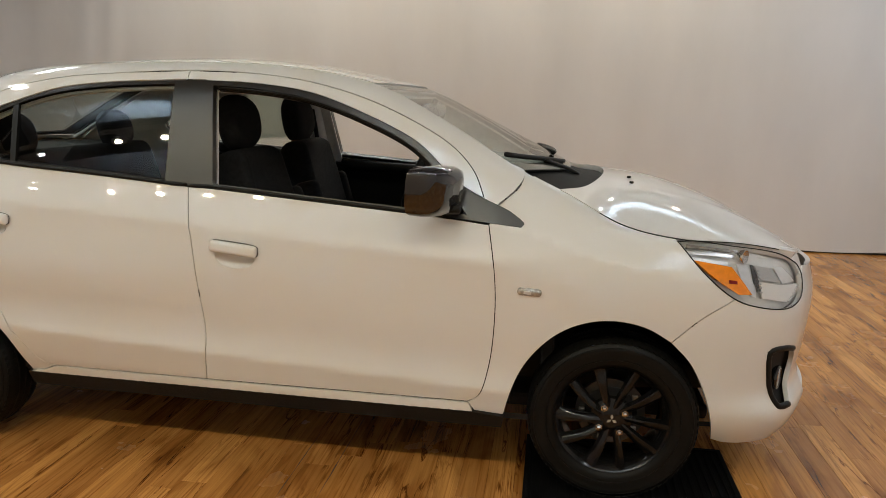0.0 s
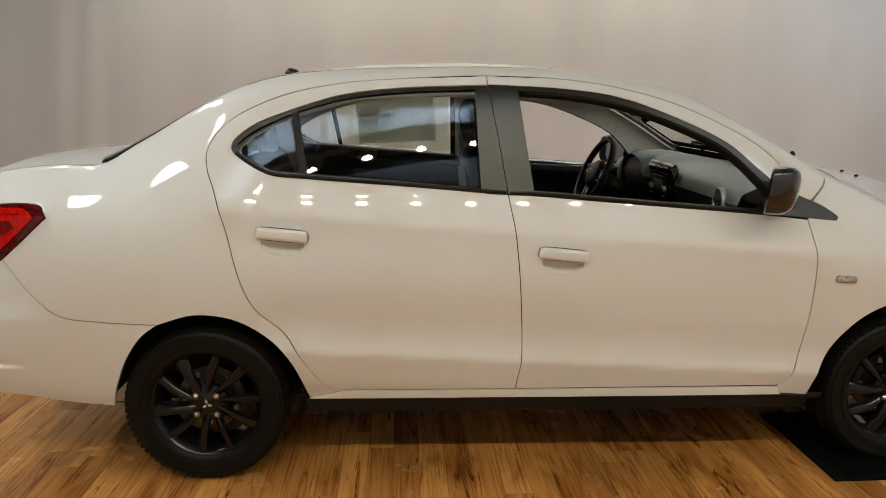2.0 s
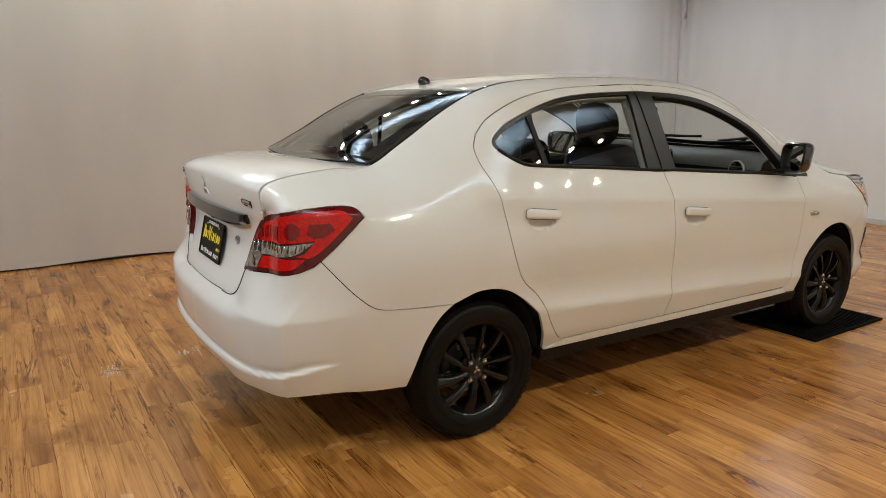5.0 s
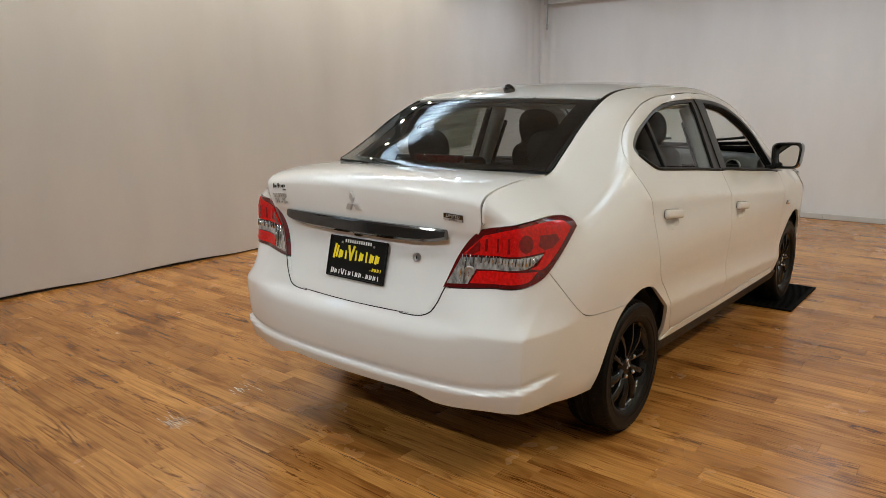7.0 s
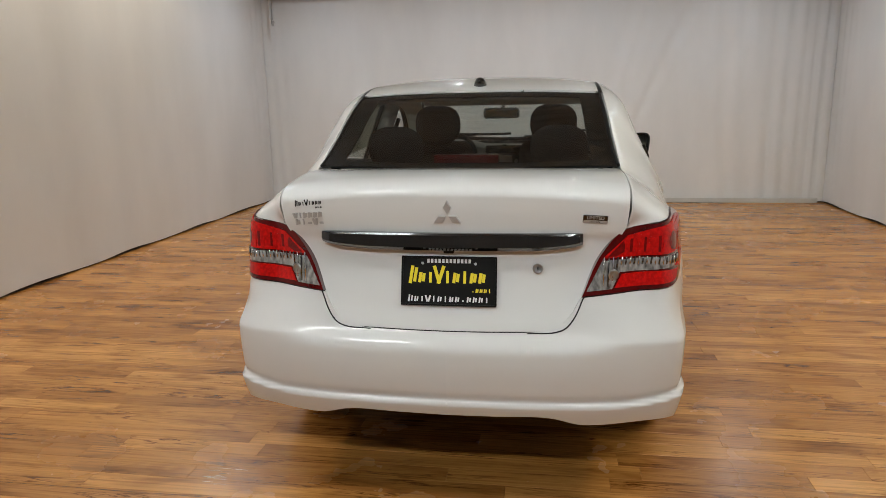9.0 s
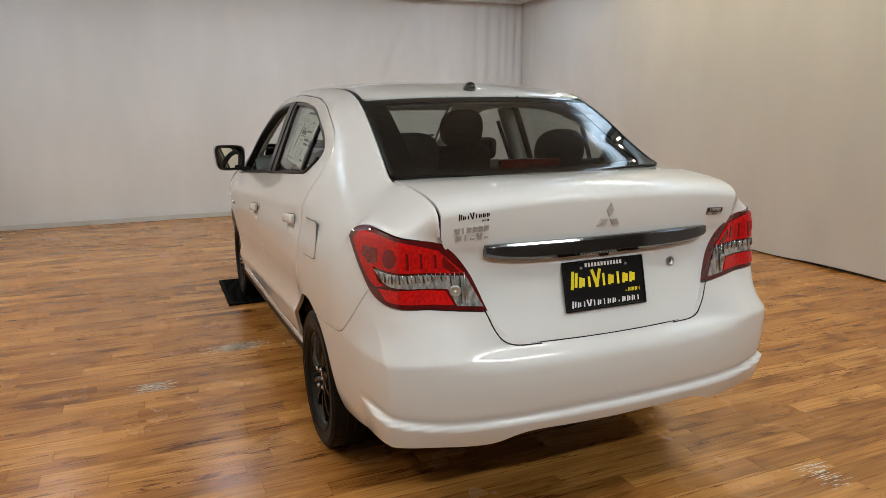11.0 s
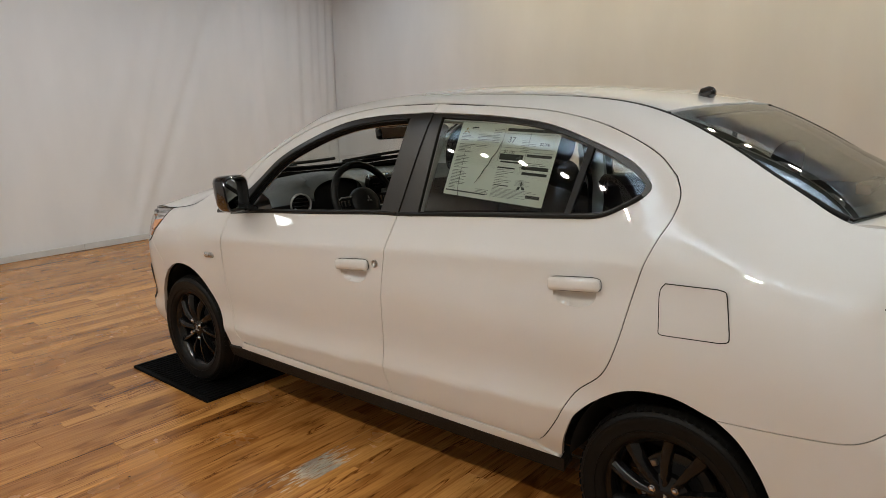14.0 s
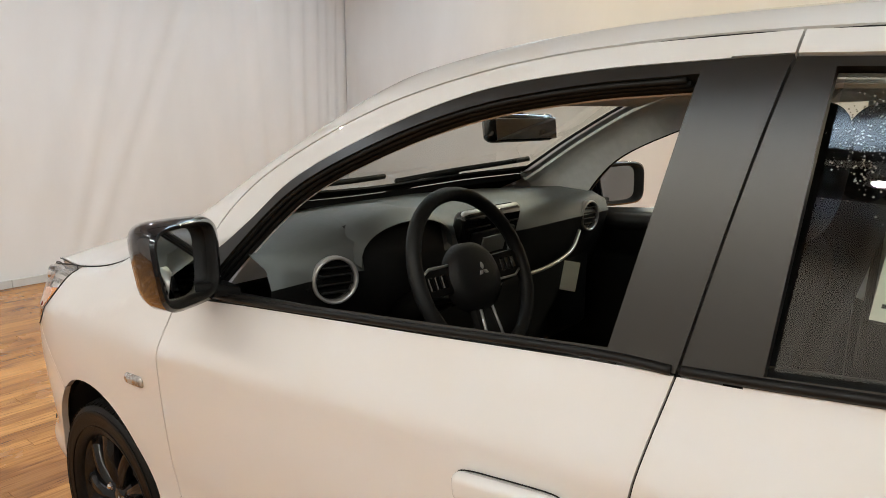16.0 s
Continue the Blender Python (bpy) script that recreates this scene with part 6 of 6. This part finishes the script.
for y in (.6, -.6):
    m = pose(.513 if y > 0 else .53, .58 if y > 0 else -.585, .943, 0, 0, 90 - (20 if y > 0 else 5)) @ Matrix.Scale(.95, 4)
    vent = raw("air_vent", *lathe([(.047, .0), (.051, .004), (.055, .0), (.054, -.02), (.046, -.02)], m, 32), SILVER, dash, "round silver-ringed air vent")
    part("vent_back", disc(.046, .046, .006, m @ pose(0, -.015, 0, 90), 24), PIANO, vent)
    for h in (-.028, -.01, .01, .028):
        part("vent_slat", cube(2 * math.sqrt(.043**2 - h * h), .012, .005, m @ pose(0, -.006, h, 25), .001, 1), TRIM, vent)
    bm = bmesh.new()
    for q in range(5):
        cube(.05, .006, .004, pose(.558 + .006 * q, y * 1.075, .925 + .012 * q, 0, 10, 15 if y > 0 else -15), 0, 1, bm)
    part("side_louvre", bm, SEAL, dash)
cons = part("centre_console", cube(.05, .27, .3, pose(0.566, 0, .89, 0, -14, 0), .02, 3), PIANO, dash, "piano black centre stack", True)
for y in (-.07, .07):
    v = part("air_vent", cube(.022, .122, .068, pose(0.533, y, 1.005, 0, -14, 0), .012, 3), SILVER, cons, "silver-rimmed centre vent", True)
    part("vent_back", cube(.024, .104, .05, pose(0.529, y, 1.004, 0, -14, 0), .009, 2), SEAL, v)
    for q in range(3):
        part("vent_slat", cube(.012, .098, .004, pose(0.518 + .003 * q, y, .992 + .013 * q, 0, -14, 0), .001, 1), TRIM, v)
radio = part("radio", cube(.02, .2, .1, pose(0.531, 0, .93, 0, -14, 0), .006, 2), TRIM, cons, "black radio with silver keys", True)
part("radio_screen", cube(.006, .11, .05, pose(0.519, .0, .937, 0, -14, 0), .002), material("grey display", (.45, .47, .47), .2, coat=1), radio)
for y in (-.082, .082):
    part("radio_knob", disc(.013, .011, .02, pose(0.517, y, .925, 0, 76, 0), 20), SILVER, radio)
    for q in range(4):
        part("radio_key", cube(.006, .018, .01, pose(0.523 - .0035 * q + .003, y * .97, .96 - .021 * q - (.006 if q > 1 else 0), 0, -14, 0), .002, 1), SILVER, radio)
for y in (-.06, 0, .06):
    part("climate_knob", disc(.021, .018, .022, pose(0.55, y, .81, 0, 76, 0), 24), SILVER, cons)
cluster = part("instrument_panel", cube(.02, .27, .1, pose(.57, .355, .975, 0, -20, 0), .008, 2), PIANO, dash, "dark instrument cluster", True)
hoodv, hoodf = [], []
for i in range(17):
    a = math.pi * i / 16
    for dx, g in ((.0, 1.0), (.05, 1.04), (.16, 1.02), (.24, .8)):
        hoodv.append((.505 + dx, .355 + .158 * g * math.cos(a), .96 + .085 * g * math.sin(a) ** .7 + .02 * (dx > 0)))
for i in range(16):
    for j in range(3):
        k = i * 4 + j
        hoodf.append((k, k + 1, k + 5, k + 4))
raw("instrument_hood", hoodv, hoodf, DASHTOP, dash, "grey hood over the instruments")
for y in (.28, .355, .43):
    raw("dial_ring", *lathe([(.034, 0), (.037, .004), (.039, 0)], pose(.555, y, .98, 0, -20, 90), 24), SILVER, cluster)
part("tag_card", cube(.002, .05, .095, pose(.47, -.35, .785, 8, 0, -58), .0005, 1), PAPER, dash, "paper tag hanging from the dashboard")
bm = bmesh.new()
bmesh.ops.create_uvsphere(bm, u_segments=28, v_segments=10, radius=1, matrix=pose(.548, .355, .96, 0, -12, 0) @ Matrix.Diagonal((.016, .14, .066, 1)))
part("binnacle", bm, PIANO, dash, "gloss black instrument recess", True, 80)

# steering wheel
sw = thing("steering_wheel", "", "")
sw.parent = car
tagged(sw, "black three-spoke steering wheel with silver trim")
wm = pose(.40, .355, .985, 0, -66, 0)
raw("wheel_rim", *tube([wm @ Vector((.182 * math.cos(a), .182 * math.sin(a), 0)) for a in np.linspace(0, 2 * math.pi, 49)[:-1]], .0165, 10, True), DASH, sw)
raw("hub_pad", *lathe([(0, .024), (.035, .023), (.062, .016), (.08, .002), (.084, -.02), (0, -.02)], wm @ Matrix.Diagonal((.95, 1.05, 1, 1)) @ pose(-.008, 0, 0, 90), 36), DASH, sw, sharp=60)
for a, ln in ((90, .11), (-90, .11), (180, .1)):
    t = radians(a)
    cc = wm @ pose(.12 * math.cos(t), .12 * math.sin(t), -.012, 0, 0, a)
    spoke = part("spoke", cube(ln, .06 if a != 180 else .075, .022, cc, .008, 2), TRIM, sw, "", True)
    if a != 180:
        for dx in (-.015, .005, .025):
            part("key", cube(.014, .03, .006, cc @ pose(dx, 0, .012), .002, 1), PIANO, spoke)
        raw("silver_trim", *tube([cc @ Vector((-.04, -.03, .013)), cc @ Vector((.02, -.032, .013)), cc @ Vector((.045, -.02, .011))], .003, 6), SILVER, spoke)
    else:
        for dy in (-.03, .03):
            raw("silver_trim", *tube([cc @ Vector((-.04, dy * .7, .013)), cc @ Vector((.045, dy, .012))], .0035, 6), SILVER, spoke)
diamond_badge("badge", wm @ pose(0, 0, .024, 0, 0, -90), .018, SILVER, sw, .003)
raw("steering_column", *tube([wm @ Vector((0, 0, -.04)), (.62, .355, .84)], .04, 12), TRIM, sw)
for sg in (1, -1):
    raw("stalk", *tube([(.43, .355, .925), (.42, .355 + sg * .1, .94), (.415, .355 + sg * .16, .945)], [.01, .009, .007], 8), TRIM, sw)
# rear-view mirror and visors
rv = thing("rear_view_mirror", "", "")
rv.parent = car
tagged(rv, "black interior mirror")
cushion("mirror_shell", .045, .25, .072, pose(.515, .015, 1.288, 0, 8, -10), PIANO, rv, .022)
part("mirror_glass", cube(.004, .222, .054, pose(.4925, .0145, 1.286, 0, 8, -10), .0015, 1), MIRROR, rv)
raw("mirror_stem", *tube([(.515, .015, 1.3), (.53, 0, 1.34)], .012, 8), PIANO, rv)
for y in (-.34, .34):
    cushion("sun_visor", .16, .4, .016, pose(.36, y, 1.39, 0, 14, 0), LINING, car, .007, "pale grey folded sun visor")
raw("grab_handle", *tube([(.05, -.52, 1.395), (.06, -.5, 1.37), (-.1, -.5, 1.37), (-.11, -.52, 1.395)], .009, 8), LINING, car)

# price sticker inside the left rear window
def sheet(u, v):
    """A place on the sticker, 0..1 along and up, on the glass."""
    p0, p1, p2, p3 = (np.array(q) for q in ((-.389, 1.124), (-.803, 1.107), (-.82, 1.357), (-.408, 1.368)))
    return p0 * (1 - u) * (1 - v) + p1 * u * (1 - v) + p2 * u * v + p3 * (1 - u) * v


sticker = thing("window_sticker", "large torn printed price sheet stuck in the rear side window", "price sticker")
FILM = pane("pale plastic film", (.93, .94, .92), 1.2)
PRINTRED = material("ochre print", (.3, .2, .05), .6)


def patch(name, u0, v0, u1, v1, mat, lift, n=4, lean=0.0):
    vs, fs = [], []
    for i in range(n + 1):
        for j in range(2 if n < 6 else n + 1):
            b = j / (1 if n < 6 else n)
            s, z = sheet(u0 + (u1 - u0) * i / n, v0 + (v1 - v0) * b + lean * i / n)
            vs.append(skin(s, z, -.0235 + lift))
    m = 2 if n < 6 else n + 1
    for i in range(n):
        for j in range(m - 1):
            k = i * m + j
            fs.append((k, k + m, k + m + 1, k + 1))
    return raw(name, vs, fs, mat, sticker)


patch("film", -.025, -.03, 1.015, 1.02, FILM, .0012, 14)
patch("sheet", 0, 0, 1, 1, PAPER, .002, 14)
rnd = random.Random(3)
rows = []
for k in range(38):
    v = .84 - k * .02
    if not .0 < v < 1 or k in (5, 6, 13, 14, 24):
        continue
    rows.append((.035, v, .035 + rnd.uniform(.05, .17), .007))
    if k < 9:
        rows.append((.21, v, .21 + rnd.uniform(.05, .2), .006))
for k in range(9):
    rows.append((.36, .93 - k * .022, .36 + rnd.uniform(.05, .1), .006))
for k in range(4):
    rows.append((.33, .12 - k * .018, .33 + rnd.uniform(.06, .14), .006))
for k in range(12):
    rows.append((.49, .43 - k * .022, .49 + rnd.uniform(.06, .17), .006))
    rows.append((.70, .36 - k * .012, .70 + rnd.uniform(.08, .14), .004) if k > 4 else (.70, .52 - k * .02, .70 + rnd.uniform(.1, .26), .006))
for k in range(8):
    rows.append((.66, .80 - k * .02, .66 + rnd.uniform(.05, .14), .005))
    rows.append((.49, .17 - k * .016, .49 + rnd.uniform(.2, .46), .004))
for u, v, u1, h in rows:
    patch("print_line", u, v, u1, v + h, INKLIGHT, .0032, 3)
for u0, v0, u1, v1 in ((.49, .915, .98, .955), (.48, .54, .71, .62), (.5, .505, .69, .525), (.72, .44, .97, .485), (.735, .375, .97, .41), (.49, .43, .66, .447), (.02, .055, .44, .072), (.5, .205, .64, .217), (.83, .09, .96, .13), (.12, .93, .19, .945), (.12, .915, .17, .922), (.74, .60, .97, .635)):
    patch("print_block", u0, v0, u1, v1, INK, .0034, 5)
for u in (.468, .725):
    patch("print_rule", u, .5, u + .003, .95, INKLIGHT, .0034, 3)
for v in (.885, .70, .655):
    patch("print_rule", .48, v, .98, v + .004, INKLIGHT, .0034, 5)
for u, v, words, size in ((.555, .83, "37", .029), (.56, .675, "$1,100", .016), (.875, .8, "$2,000", .014)):
    s_, z_ = sheet(u, v)
    lettering("print_number", words, size, side_frame(s_, z_, 1, -.0195) @ pose(0, 0, 0, 0, 0, -4), INK, sticker, .0003)
for u, v, r_, mat_ in ((.76, .25, .02, INK), (.07, .92, .014, PRINTRED)):
    s_, z_ = sheet(u, v)
    diamond_badge("print_shape", side_frame(s_, z_, 1, -.0198), r_, mat_, sticker, .0004)
# torn lines across the sheet
tear = [(.3, .2), (.345, .31), (.36, .4), (.39, .47), (.41, .55), (.44, .62), (.45, .68), (.47, .8)]
raw("tear", *tube([skin(*sheet(u + rnd.uniform(-.006, .006), v), -.0198) for u, v in tear], [.0008, .0016, .0018, .0012, .0018, .0014, .001, .0006], 5), INK, sticker)
raw("tear", *tube([skin(*sheet(u, v), -.0198) for u, v in ((.115, .62), (.12, .5), (.13, .3), (.14, .12), (.165, .0))], [.0005, .0006, .0006, .0009, .0012], 5), INK, sticker)
# specks of old glue on the glass beside the sheet
vs, fs = [], []
for k in range(260):
    s_, z_ = -.365 + rnd.gauss(0, .018), 1.30 + rnd.gauss(0, .028)
    r_ = rnd.uniform(.0004, .0013)
    n = len(vs)
    for a in range(5):
        vs.append(skin(s_ + r_ * math.cos(1.257 * a), z_ + r_ * math.sin(1.257 * a), -.0105))
    fs.append(tuple(range(n, n + 5)))
residue = raw("glue_residue", vs, fs, INKLIGHT, None, smooth=False)
tagged(residue, "pale specks of old glue on the window glass", "residue", kind="stuff")

# ---- the floor's planks ----
def planks():
    rnd = random.Random(5)
    w = .098
    near, far_v, far_f = [], [], []
    meshes = {}

    def mesh(ln):
        if ln not in meshes:
            bm = bmesh.new()
            z, c = 0.0, .0006
            a, b = w / 2 - .0004, ln / 2 - .0004
            lowv = [bm.verts.new(q) for q in ((-a, -b, z - .012), (a, -b, z - .012), (a, b, z - .012), (-a, b, z - .012))]
            mid = [bm.verts.new(q) for q in ((-a, -b, z - c), (a, -b, z - c), (a, b, z - c), (-a, b, z - c))]
            up = [bm.verts.new(q) for q in ((-a + c, -b + c, z), (a - c, -b + c, z), (a - c, b - c, z), (-a + c, b - c, z))]
            for i in range(4):
                j = (i + 1) % 4
                bm.faces.new((lowv[i], lowv[j], mid[j], mid[i]))
                bm.faces.new((mid[i], mid[j], up[j], up[i]))
            bm.faces.new(up)
            me = bpy.data.meshes.new("plank")
            bm.to_mesh(me)
            bm.free()
            me.materials.append(WOOD)
            meshes[ln] = me
        return meshes[ln]

    lens = (.6, .9, 1.2, 1.5)
    k = 0
    for i in range(int((X1 - X0 + .5) / w)):
        x = X0 - .1 + (i + .5) * w
        y = YR - .25 - rnd.random() * .6
        while y < YL + .25:
            ln = rnd.choice(lens)
            yc = y + ln / 2
            y += ln
            if -3.1 < x < 1.9 and (.75 < yc < 2.2 or -2.1 < yc < -.6) and k < 300:
                o = new("plank", mesh(ln))
                o.location = (x, yc, 0)
                o.parent = floor
                k += 1
            else:
                me = mesh(ln)
                n = len(far_v)
                far_v.extend((min(v.co.x + x, X1 + .1), min(max(v.co.y + yc, YR - .1), YL + .1), v.co.z) for v in me.vertices)
                far_f.extend(tuple(n + q for q in p.vertices) for p in me.polygons)
    rest = raw("planks", far_v, far_f, WOOD, floor, smooth=False)
    tagged(rest, kind="stuff")


planks()
